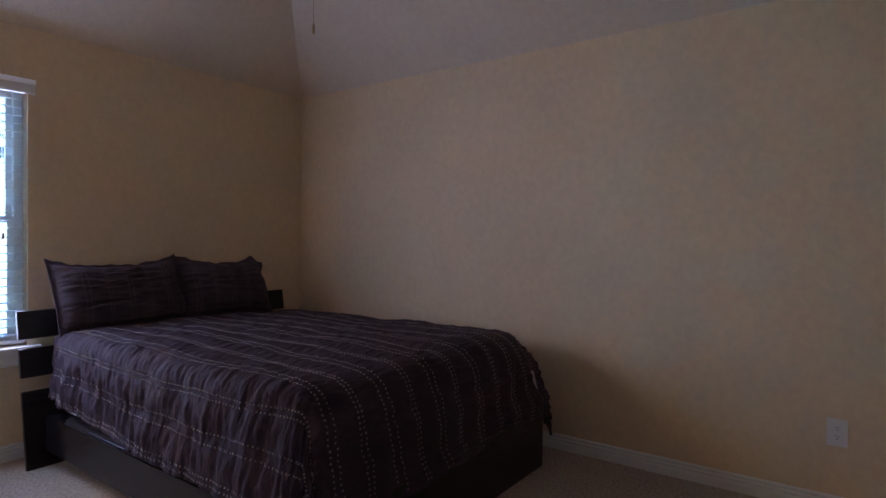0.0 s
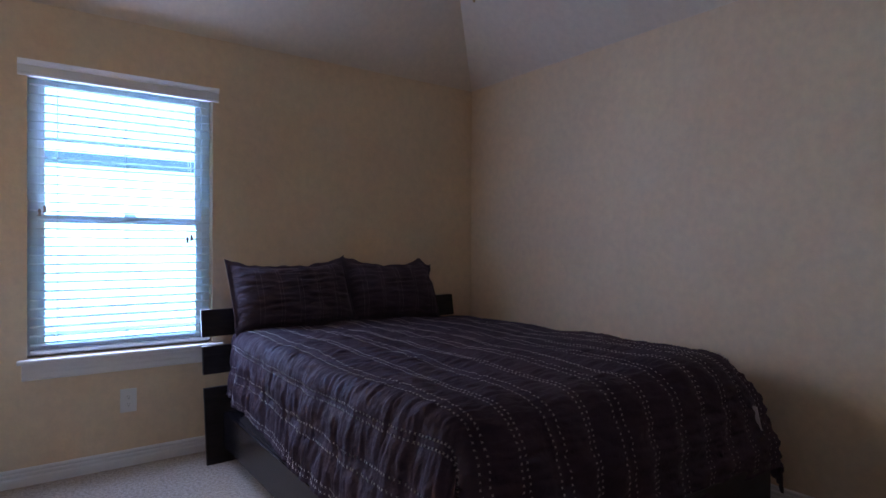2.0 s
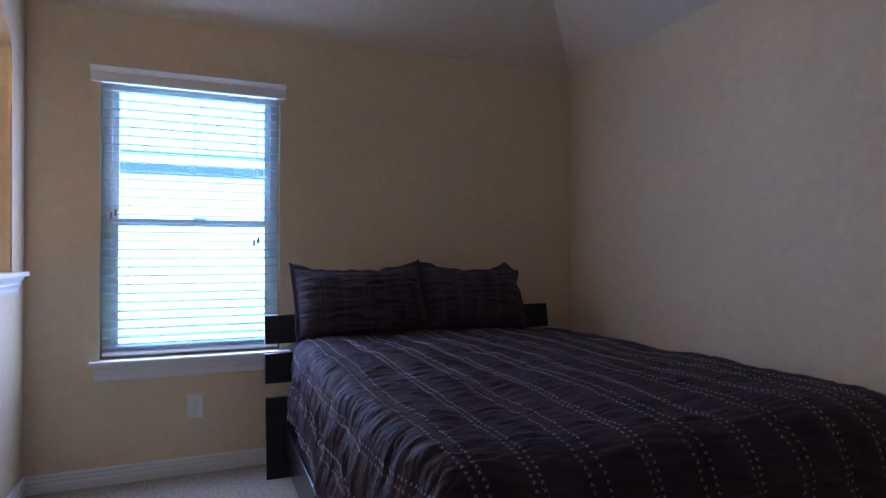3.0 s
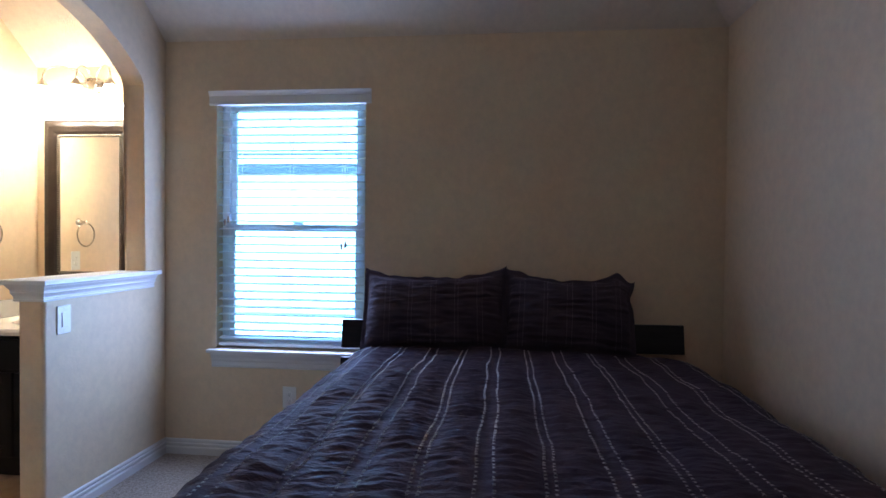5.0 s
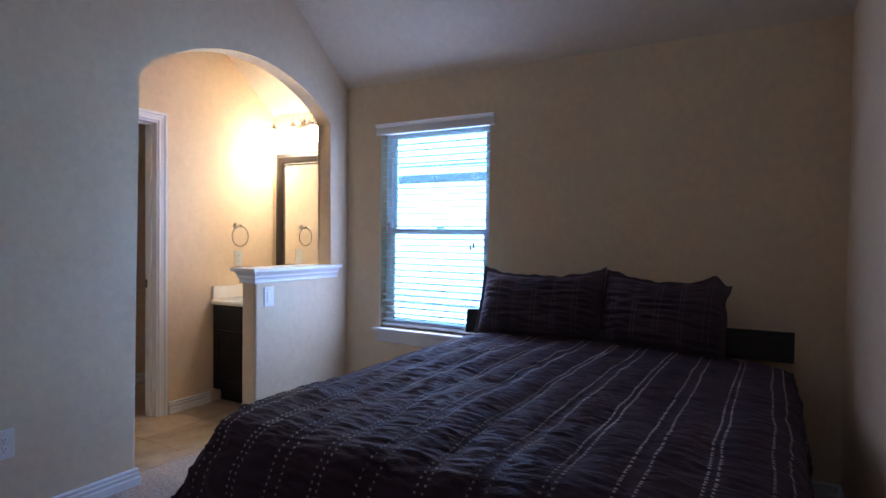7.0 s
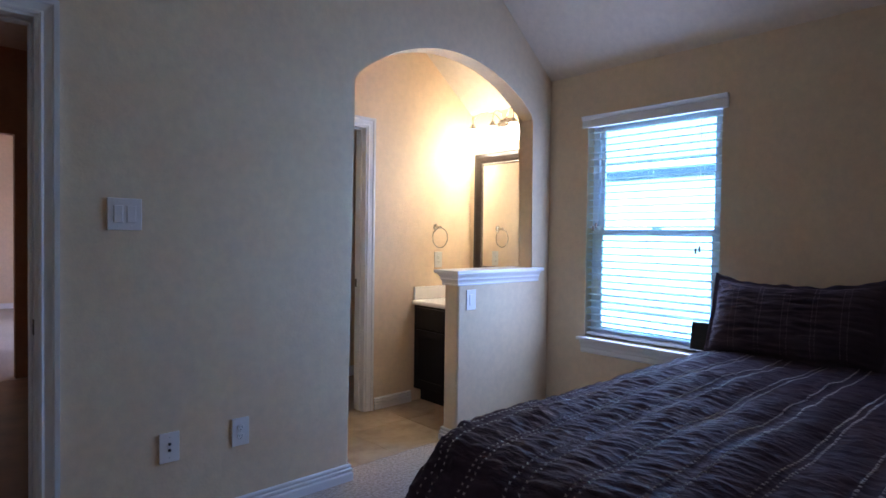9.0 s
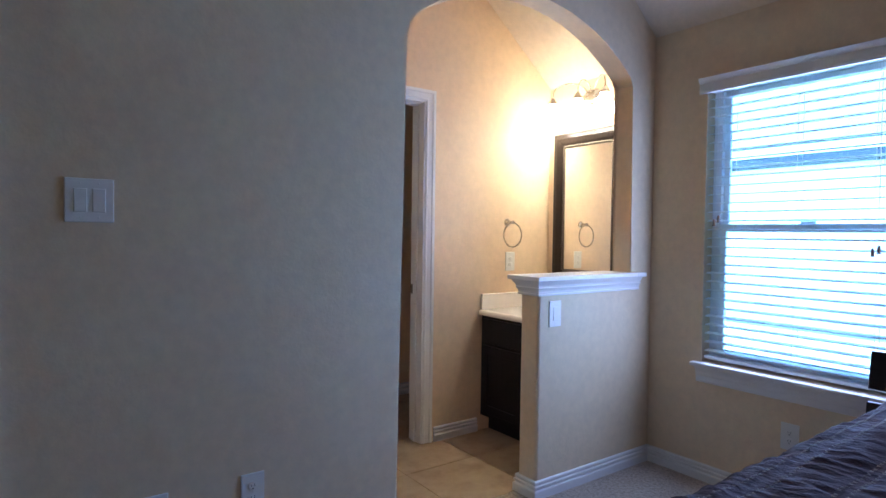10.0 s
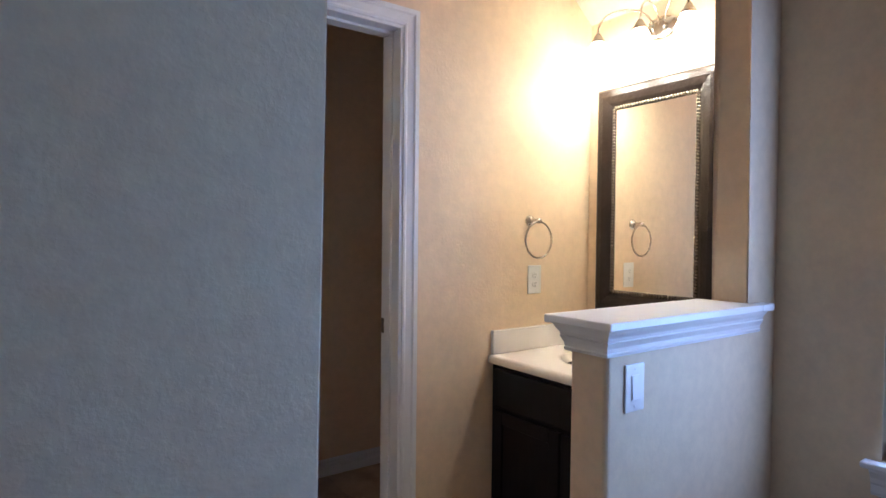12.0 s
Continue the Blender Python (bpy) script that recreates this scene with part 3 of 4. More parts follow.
# ---- electrical plates ----
def plate(name, label, category, m, gangs, fit):
    """A wall plate in the local xz plane, its face to +y; fit: duplex, rocker, dimmer pair or jack."""
    top = thing(name, label, category)
    top.matrix_world = m
    w = {1: 0.079, 2: 0.122}[gangs]
    bm = box(-w / 2, 0.0, -0.0625, w / 2, 0.006, 0.0625, 0.0025, 2)
    part("cover", bm, M_PLATE, top)
    centres = [0.0] if gangs == 1 else [-0.023, 0.023]
    for c in centres:
        if fit == "duplex":
            for dz in (0.0195, -0.0195):
                bm = lathe([(0.0165, 0.0), (0.0165, 0.0022), (0.0145, 0.003)], 20)
                shift(bm, Matrix.Translation((c, 0.0055, dz)) @ pose(0, 0, 0, -90, 0, 0) @ Matrix.Diagonal((1, 0.86, 1, 1)))
                face = part("receptacle", bm, M_PLATE, top)
                for dx, hgt in ((-0.0055, 0.0085), (0.0055, 0.007)):
                    part("slot", box(c + dx - 0.0009, 0.0083, dz + 0.003 - hgt / 2, c + dx + 0.0009, 0.0088, dz + 0.003 + hgt / 2), M_SLOT, face, "dark socket slot")
                bm = lathe([(0.0024, 0.0), (0.0024, 0.0006)], 10)
                part("slot", shift(bm, Matrix.Translation((c, 0.0083, dz - 0.0085)) @ pose(0, 0, 0, -90, 0, 0)), M_SLOT, face, "dark socket slot")
            screws = [0.0]
        elif fit == "rocker":
            bm = box(c - 0.0165, 0.005, -0.0335, c + 0.0165, 0.0075, 0.0335, 0.001, 1)
            part("surround", bm, M_PLATE, top)
            bm = prism([(0.0065, -0.030), (0.0098, -0.030), (0.0080, 0.030), (0.0065, 0.030)], "x", c - 0.0135, c + 0.0135)
            part("rocker", bm, M_PLATE, top)
            screws = [0.0485, -0.0485]
        else:
            for dz in (0.014, -0.012):
                bm = lathe([(0.0065, 0.0), (0.0065, 0.002), (0.0045, 0.0022), (0.0042, 0.007), (0.003, 0.007)], 14)
                part("jack", shift(bm, Matrix.Translation((c, 0.0055, dz)) @ pose(0, 0, 0, -90, 0, 0)), M_SLOT, top, "dark cable jack")
            screws = [0.042, -0.042]
        for dz in screws:
            bm = lathe([(0.0032, 0.0), (0.003, 0.0012), (0.0, 0.0016)], 12)
            part("screw", shift(bm, Matrix.Translation((c, 0.0055 if fit != "duplex" else 0.006, dz)) @ pose(0, 0, 0, -90, 0, 0)), M_SCREW if fit == "jack" else M_PLATE, top)
    return top


plate("wall_outlet", "white duplex outlet under the window", "outlet", pose(W, 1.591, 0.347, 0, 0, -90), 1, "duplex")
plate("wall_outlet", "white duplex outlet low on the tan wall beside the archway", "outlet", pose(-1.72, A, 0.380), 1, "duplex")
plate("cable_outlet", "white cable jack plate low on the tan wall", "outlet", pose(-1.42, A, 0.380), 1, "jack")
plate("light_switch", "white double rocker switch near the hall door", "switch", pose(-1.253, A, 1.337), 2, "rocker")
plate("light_switch", "white single rocker switch on the half wall", "switch", pose(-3.170, A, 0.878), 1, "rocker")
plate("wall_outlet", "white duplex outlet above the vanity below the towel ring", "outlet", pose(-3.697, BB, 1.081), 1, "duplex")
plate("wall_outlet", "white duplex outlet low on the bare bedroom wall", "outlet", pose(-0.295, N, 0.372, 0, 0, 180), 1, "duplex")


# ---- bed ----
bed = thing("platform_bed", "black-brown wooden platform bed frame with three-board leaning headboard", "bed", (-2.7, 2.83, 0))
inv = Matrix.Translation((2.7, -2.83, 0))
HY0, HY1 = 1.928, 3.717
LEAN_X = lambda z: -3.715 - 0.17 * z
for z0, z1 in ((0.668, 0.815), (0.468, 0.618), (0.0, 0.397)):
    bm = box(-0.011, HY0, z0, 0.011, HY1, z1, 0.002, 1)
    for v in bm.verts:
        v.co.x += LEAN_X(v.co.z) - 0.02 - 0.042 * (v.co.y - 2.82) / 0.9
    part("headboard_board", shift(bm, inv), M_BED, bed)
for y in (2.42, 3.24):
    bm = box(-0.018, y - 0.04, 0.0, 0.018, y + 0.04, 0.80, 0.002, 1)
    for v in bm.verts:
        v.co.x += LEAN_X(v.co.z) - 0.0505 - 0.042 * (v.co.y - 2.82) / 0.9
    part("headboard_post", shift(bm, inv), M_BED, bed)
RY0, RY1, FXX = 2.015, 3.63, -1.625
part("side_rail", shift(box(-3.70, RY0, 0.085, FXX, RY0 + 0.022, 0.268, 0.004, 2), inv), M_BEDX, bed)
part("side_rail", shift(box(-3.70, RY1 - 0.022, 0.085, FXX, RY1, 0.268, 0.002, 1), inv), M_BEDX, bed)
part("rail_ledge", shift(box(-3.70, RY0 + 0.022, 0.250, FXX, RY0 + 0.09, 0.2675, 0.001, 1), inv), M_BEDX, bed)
part("footboard", shift(box(FXX, RY0, 0.0, FXX + 0.025, RY1, 0.300, 0.002, 1), inv), M_BED, bed)
for i in range(14):
    x = -3.55 + i * 0.14
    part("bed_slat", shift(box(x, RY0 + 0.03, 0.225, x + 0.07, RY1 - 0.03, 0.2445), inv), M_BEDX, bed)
for y in (2.3, 3.35):
    part("leg", shift(box(-2.75, y - 0.03, 0.0, -2.69, y + 0.03, 0.225, 0.002, 1), inv), M_BED, bed)

rm = 0.40
my0, my1, mx = RY0 + 0.06, RY1 - 0.06, -1.72
plan = [(-3.62, my0)] + [(mx - rm + rm * math.sin(a), my0 + rm - rm * math.cos(a)) for a in [math.pi / 2 * k / 8 for k in range(9)]]
plan += [(mx - rm + rm * math.cos(a), my1 - rm + rm * math.sin(a)) for a in [math.pi / 2 * k / 8 for k in range(9)]] + [(-3.62, my1)]
bm = prism(plan, "z", 0.269, 0.60)
rims = [e for e in bm.edges if abs(e.verts[0].co.z - e.verts[1].co.z) < 1e-4]
bmesh.ops.bevel(bm, geom=rims, offset=0.05, segments=3, affect="EDGES", profile=0.5)
mattress = tagged(finish("mattress", bm, M_SHEET, None, "", True), "white-covered mattress under the dark comforter", "mattress")

# comforter: a sheet laid over the mattress and hanging at both sides and the foot
YC, HL, HR, XH, LB, R0, ZT = 2.84, 0.785, 0.87, -3.70, 2.045, 0.095, 0.702
CSL, CSR, CTMAX = 1.172, 1.24, 2.43


def lip(q, a, r, flare):
    flat = a - r
    if q <= flat:
        return q, 0.0
    th = (q - flat) / r
    if th < math.pi / 2:
        return flat + r * math.sin(th), r * (1 - math.cos(th))
    h = q - flat - r * math.pi / 2
    return a + flare * h, r + 0.97 * h


def drape(s, t):
    full = max(0.0, min(1.0, (t - 0.5) / 1.2))
    HA = HL + 0.01 * full if s < 0 else HR
    os_, ds = lip(abs(s), HA, R0, 0.10 + (0.10 * full if s < 0 else 0.0))
    ot, dt = lip(t, LB, 0.17, 0.20)
    ds *= 1 - 0.18 * max(0.0, 1 - t / 0.9)
    d = (ds ** 2.2 + dt ** 2.2) ** (1 / 2.2)
    rc = 0.37
    u, v = os_ - (HA - rc), ot - (LB - rc)
    if u > 0 and v > 0:
        ln = math.hypot(u, v)
        lim = 1.1 * rc + 1.0 * max(0, d - 0.05)
        k = (1 + (ln / lim) ** 7) ** (-1 / 7)
        os_, ot = HA - rc + u * k, LB - rc + v * k
    x = XH + ot
    y = YC + math.copysign(os_, s)
    sag = 0.018 * math.cos(min(1, abs(s) / HA) * 1.4) * math.sin(min(1, t / LB) * 3.0)
    sag -= 0.017 * max(0.0, min(1.0, s / 0.6)) * max(0.0, 1 - t / 2.2)
    rise = max(0.0, min(1.0, (t - 1.3) / 0.6))
    sag += 0.010 * rise * rise * (3 - 2 * rise) * max(0.0, min(1.0, (s + 0.3) / 0.7))
    return Vector((x, y, ZT + sag - d)), d


def cloth(s, t):
    p, d = drape(s, t)
    e = 0.01
    a, _ = drape(s + e, t)
    c, _ = drape(s, t + e)
    n = (c - p).cross(a - p)
    n = n.normalized() if n.length > 1e-9 else Vector((0, 0, 1))
    if n.z < -0.2:
        n = -n
    hang = min(1.0, d / 0.2)
    puff = 0.016 * noise.noise((s * 3.1, t * 2.7, 1.3)) + 0.008 * noise.noise((s * 7, t * 8, 5.1))
    gather = noise.noise((t * 38, s * 11, 2.2)) + 0.6 * noise.noise((t * 64, s * 19, 7.7)) + 0.35 * noise.noise((t * 110, s * 30, 4.4))
    chan = abs(math.sin(math.pi * (s + 0.093) / 0.150))
    fold = hang * (0.026 * noise.noise((t * 7.5, s * 1.6, 9.0)) + 0.014 * noise.noise((t * 19, s * 3.0, 4.0)) + 0.005 * noise.noise((t * 42, s * 9.0, 6.0)))
    foot = max(0.0, min(1.0, (t - LB + 0.1) / 0.2))
    fold += foot * 0.018 * noise.noise((s * 8.5, t * 1.5, 3.0))
    return p + n * (puff + 0.0085 * gather * (0.18 + 0.82 * chan) + 0.009 * chan + fold), n


comforter = thing("comforter", "dark brown ruched satin comforter with silver stitched stripes on bed", "comforter", (-2.7, 2.83, 0.6))
inv = Matrix.Translation((2.7, -2.83, -0.6))
NS, NT = 240, 420
bm = bmesh.new()
grid = []
for i in range(NS + 1):
    s = -CSL + (CSL + CSR) * i / NS
    row = []
    for j in range(NT + 1):
        t = CTMAX * j / NT
        wob = 0.012 * noise.noise((s * 6, t * 6, 0.5))
        p, n = cloth(s * (1 + (wob if abs(s) > 1.0 else 0)), t + (wob if t > 2.3 else 0))
        row.append(bm.verts.new(p))
    grid.append(row)
for i in range(NS):
    for j in range(NT):
        bm.faces.new((grid[i][j], grid[i + 1][j], grid[i + 1][j + 1], grid[i][j + 1]))
cover = part("cover", shift(bm, inv), M_QUILT, comforter, "", True)
sol = cover.modifiers.new("thickness", "SOLIDIFY")
sol.thickness, sol.offset = 0.012, -1.0


def stitch_line(point_at, t0, t1, step, size):
    """A run of small cross stitches lying on a cloth."""
    verts, faces = [], []
    t = t0
    while t < t1:
        p, n, along = point_at(t)
        side = n.cross(along).normalized()
        for sgn in (1, -1):
            w = (side * sgn * 0.9 + along.normalized() * 0.85).normalized()
            q = n.cross(w)
            i0 = len(verts)
            c = p + n * (0.0022 + 0.0004 * sgn)
            verts += [c - w * size * 0.62, c + q * size * 0.16, c + w * size * 0.62, c - q * size * 0.16, c + n * size * 0.16]
            faces += [(i0, i0 + 1, i0 + 4), (i0 + 1, i0 + 2, i0 + 4), (i0 + 2, i0 + 3, i0 + 4), (i0 + 3, i0, i0 + 4)]
        t += step
    return verts, faces


def stitched(name, verts, faces, parent, inv, thread=None):
    me = bpy.data.meshes.new(name)
    me.from_pydata([inv @ v for v in verts], [], faces)
    me.materials.append(thread or M_STITCH)
    ob = new(name, me)
    ob.parent = parent
    ob["label"] = "silver cross-stitched line"
    ob["kind"] = "stuff"
    return ob


for k in range(-8, 9):
    gap = 0.022 if k % 2 else 0.042
    for g in (-gap / 2, gap / 2):
        s0 = -0.093 + k * 0.150 + g
        if s0 < -CSL + 0.01 or s0 > CSR - 0.01:
            continue

        def on_cover(t, s0=s0, k=k):
            sw = s0 + 0.010 * noise.noise((t * 3.2, k * 7.3, 0)) + 0.003 * noise.noise((t * 9, s0 * 30, 0)) + 0.0012 * noise.noise((t * 40, s0 * 30, 3))
            p, n = cloth(sw, t)
            q, _ = cloth(sw, t + 0.006)
            return p, n, (q - p).normalized()

        v, f = stitch_line(on_cover, 0.03, CTMAX - 0.02, 0.0195, 0.0112)
        stitched("stitching", v, f, comforter, inv)


# ---- pillows ----
def pillow(label, yc, wd, ht, lean, seed, yaw=0.0, roll=0.0, droop=0.0):
    top = thing("pillow", label, "pillow", group="pillows against the headboard")
    fl = 0.022
    nu, nv = 84, 60

    def face(u, v, sgn):
        """u, v in -1..1 over the whole sham with its flange."""
        x, z = u * wd / 2, v * ht / 2
        uu = min(1, abs(x) / (wd / 2 - fl))
        vv = min(1, abs(z) / (ht / 2 - fl))
        th = 0.095 * max(0.0, (1 - uu ** 3.2)) ** 0.55 * max(0.0, (1 - vv ** 3.0)) ** 0.55
        ruch = 0.024 * noise.noise((x * 7, z * 46, seed)) + 0.013 * noise.noise((x * 14, z * 85, seed + 3))
        puff = 0.010 * noise.noise((x * 5, z * 5, seed + 8))
        pinch = abs(math.sin(math.pi * x / 0.115))
        body = 1 if uu < 1 and vv < 1 else 0
        th = th + (ruch * (0.4 + 0.6 * pinch) + puff + 0.004 * pinch) * (1 if body else 0) * min(1, th / 0.02)
        ear = (abs(u) ** 6) * (abs(v) ** 6)
        x2 = x * (1 + 0.009 * (1 - v * v) - 0.03 * math.cos(v * 1.5))
        z2 = z * (1 - (0.20 if v > 0 else 0.03) * math.cos(u * 1.5)) + ear * 0.020 * v
        k = max(0.0, min(1.0, (u - 0.72) / 0.28))
        up = max(0.0, v) ** 2
        z2 += droop * up * (0.45 * math.exp(-((u - 0.72) / 0.13) ** 2) - k * k * (3 - 2 * k))
        x2 -= 0.35 * droop * k * math.exp(-((v - 0.45) / 0.3) ** 2)
        wave = 0.010 * noise.noise((x * 16, z * 16, seed + 20)) * (1 - body)
        rough_edge = 0.014 * noise.noise((x * 14, z * 14, seed + 30)) * (1 if max(abs(u), abs(v)) > 0.97 else 0)
        return Vector((sgn * (th + 0.002) + wave, x2, z2 + rough_edge))

    bm = bmesh.new()
    rings = {}
    for sgn in (1, -1):
        for i in range(nu + 1):
            for j in range(nv + 1):
                rings[sgn, i, j] = bm.verts.new(face(-1 + 2 * i / nu, -1 + 2 * j / nv, sgn))
        for i in range(nu):
            for j in range(nv):
                bm.faces.new([rings[sgn, a, c] for a, c in ((i, j), (i + 1, j), (i + 1, j + 1), (i, j + 1))])
    for i in range(nu):
        for j in (0, nv):
            bm.faces.new((rings[1, i, j], rings[1, i + 1, j], rings[-1, i + 1, j], rings[-1, i, j]))
    for j in range(nv):
        for i in (0, nu):
            bm.faces.new((rings[1, i, j], rings[1, i, j + 1], rings[-1, i, j + 1], rings[-1, i, j]))
    part("sham", bm, M_SHAM, top, "", True)
    for k in range(-2, 3):
        gap = 0.018 if k % 2 else 0.026
        for g in (-gap / 2, gap / 2):
            u0 = (k * 0.118 + g) / (wd / 2)
            if abs(u0) > 0.86:
                continue

            def on_sham(t, u0=u0):
                p, q, r = face(u0, t, 1), face(u0, t + 0.01, 1), face(u0 + 0.01, t, 1)
                along = (q - p).normalized()
                n = (r - p).cross(along).normalized()
                return p, (n if n.x > 0 else -n), along

            v, f = stitch_line(on_sham, -0.86, 0.86, 0.06, 0.0065)
            stitched("stitching", v, f, top, Matrix.Identity(4), M_STITCH_DIM)
    top.matrix_world = Matrix.Translation((-3.665, yc, 0.70)) @ pose(0, 0, 0, roll, lean, yaw) @ Matrix.Translation((0, 0, ht / 2 - 0.01))
    return top


pillow("dark brown ruched satin sham pillow propped near the window", 2.44, 0.75, 0.43, -23, 3.0, 2, 1.0)
pillow("dark brown ruched satin sham pillow propped beside another", 3.102, 0.648, 0.43, -24, 11.0, -3, -1.5, 0.055)


# ---- washroom ----
van = thing("vanity_cabinet", "espresso-stained wooden vanity cabinet with panel doors", "cabinet", (BW + 0.25, 0.34, 0))
inv = Matrix.Translation((-BW - 0.25, -0.34, 0))
VF, VZ = -3.465, 0.745
bm = box(BW, BB + 0.001, 0.10, VF, A2 - 0.001, VZ)
part("body", shift(bm, inv), M_VAN, van)
part("toe_kick", shift(box(BW, BB + 0.001, 0.0, VF - 0.07, A2 - 0.001, 0.10), inv), M_VAN, van)


def panel_front(name, y0, y1, z0, z1):
    st = 0.05
    bm = box(VF, y0, z0, VF + 0.019, y0 + st, z1, 0.0015, 1)
    box(VF, y1 - st, z0, VF + 0.019, y1, z1, 0.0015, 1, bm)
    box(VF, y0 + st, z0, VF + 0.019, y1 - st, z0 + st, 0.0015, 1, bm)
    box(VF, y0 + st, z1 - st, VF + 0.019, y1 - st, z1, 0.0015, 1, bm)
    d = part(name, shift(bm, inv), M_VAN, van)
    part("panel", shift(box(VF + 0.001, y0 + st, z0 + st, VF + 0.010, y1 - st, z1 - st), inv), M_VAN, d)


panel_front("door", BB + 0.03, 0.335, 0.13, 0.555)
panel_front("door", 0.345, A2 - 0.03, 0.13, 0.555)
part("drawer_front", shift(box(VF, BB + 0.03, 0.575, VF + 0.019, A2 - 0.03, 0.725, 0.003), inv), M_VAN, van)

top = thing("vanity_countertop", "white cultured marble vanity top with side splash and sink", "countertop", (BW + 0.25, 0.34, VZ))
inv = Matrix.Translation((-BW - 0.25, -0.34, -VZ))
bm = bmesh.new()
ncx, ncy = 40, 56
pts = {}
x0, x1, y0, y1 = BW, VF + 0.028, BB + 0.001, A2 - 0.001
for i in range(ncx + 1):
    for j in range(ncy + 1):
        x, y = x0 + (x1 - x0) * i / ncx, y0 + (y1 - y0) * j / ncy
        r = math.hypot((x - (x0 + x1) / 2 + 0.01) / 0.17, (y - (y0 + y1) / 2) / 0.22)
        z = VZ + 0.032 - (0.13 * max(0, 1 - r ** 2.4) ** 0.6 if r < 1 else 0)
        if i == ncx:
            z -= 0.008
        pts[i, j] = bm.verts.new((x, y, z))
for i in range(ncx):
    for j in range(ncy):
        bm.faces.new([pts[a, c] for a, c in ((i, j), (i + 1, j), (i + 1, j + 1), (i, j + 1))])
under = [bm.verts.new((x, y, VZ)) for x, y in ((x0, y0), (x1, y0), (x1, y1), (x0, y1))]
bm.faces.new([pts[ncx, j] for j in range(ncy + 1)] + [under[2], under[1]])
bm.faces.new([pts[i, 0] for i in range(ncx + 1)] + [under[1], under[0]])
part("basin_top", shift(bm, inv), M_COUNTER, top, "", True)
part("side_splash", shift(box(BW + 0.02, BB + 0.001, VZ + 0.0325, VF + 0.015, BB + 0.02, VZ + 0.132, 0.004, 3), inv), M_COUNTER, top)
part("back_splash", shift(box(BW + 0.001, BB + 0.001, VZ + 0.0325, BW + 0.02, A2 - 0.001, VZ + 0.132, 0.004, 3), inv), M_COUNTER, top)

# mirror with hammered frame and rope bead
MY0, MY1, MZ0, MZ1 = 0.014, 0.598, 0.932, 1.940
mir = thing("wall_mirror", "rectangular mirror in a hammered dark bronze frame with beaded edge", "mirror", (BW, (MY0 + MY1) / 2, (MZ0 + MZ1) / 2))
inv = Matrix.Translation((-BW, -(MY0 + MY1) / 2, -(MZ0 + MZ1) / 2))
PR = [(0.0, 0.001), (0.0, 0.028), (0.012, 0.038), (0.038, 0.042), (0.068, 0.036), (0.084, 0.028), (0.100, 0.026), (0.100, 0.001)]
corner = [(MY0, MZ0, 1, 1), (MY1, MZ0, -1, 1), (MY1, MZ1, -1, -1), (MY0, MZ1, 1, -1)]
for a, c in zip(corner, corner[1:] + corner[:1]):
    bm = bmesh.new()
    r0 = [bm.verts.new((BW + d, a[0] + a[2] * u, a[1] + a[3] * u)) for u, d in PR]
    r1 = [bm.verts.new((BW + d, c[0] + c[2] * u, c[1] + c[3] * u)) for u, d in PR]
    for j in range(len(PR)):
        k = (j + 1) % len(PR)
        bm.faces.new((r0[j], r0[k], r1[k], r1[j]))
    bm.faces.new(r0)
    bm.faces.new(r1)
    rail = part("frame_side", shift(bm, inv), M_FRAME, mir)
    bm = bmesh.new()
    p, q = Vector((BW + 0.028, a[0] + a[2] * 0.092, a[1] + a[3] * 0.092)), Vector((BW + 0.028, c[0] + c[2] * 0.092, c[1] + c[3] * 0.092))
    n = int((q - p).length / 0.0135)
    for i in range(n):
        w = p.lerp(q, (i + 0.5) / n)
        bmesh.ops.create_icosphere(bm, subdivisions=1, radius=0.0082, matrix=Matrix.Translation(w) @ Matrix.Diagonal((1, 0.68, 1.3, 1) if a[1] == c[1] else (1, 1.3, 0.68, 1)))
    bead = part("beading", shift(bm, inv), M_BEAD, rail, "pewter rope beading", True)
    bead["kind"] = "stuff"
part("glass", shift(box(BW + 0.018, MY0 + 0.096, MZ0 + 0.096, BW + 0.025, MY1 - 0.096, MZ1 - 0.096), inv), M_MIRROR, mir, "clear mirror glass")

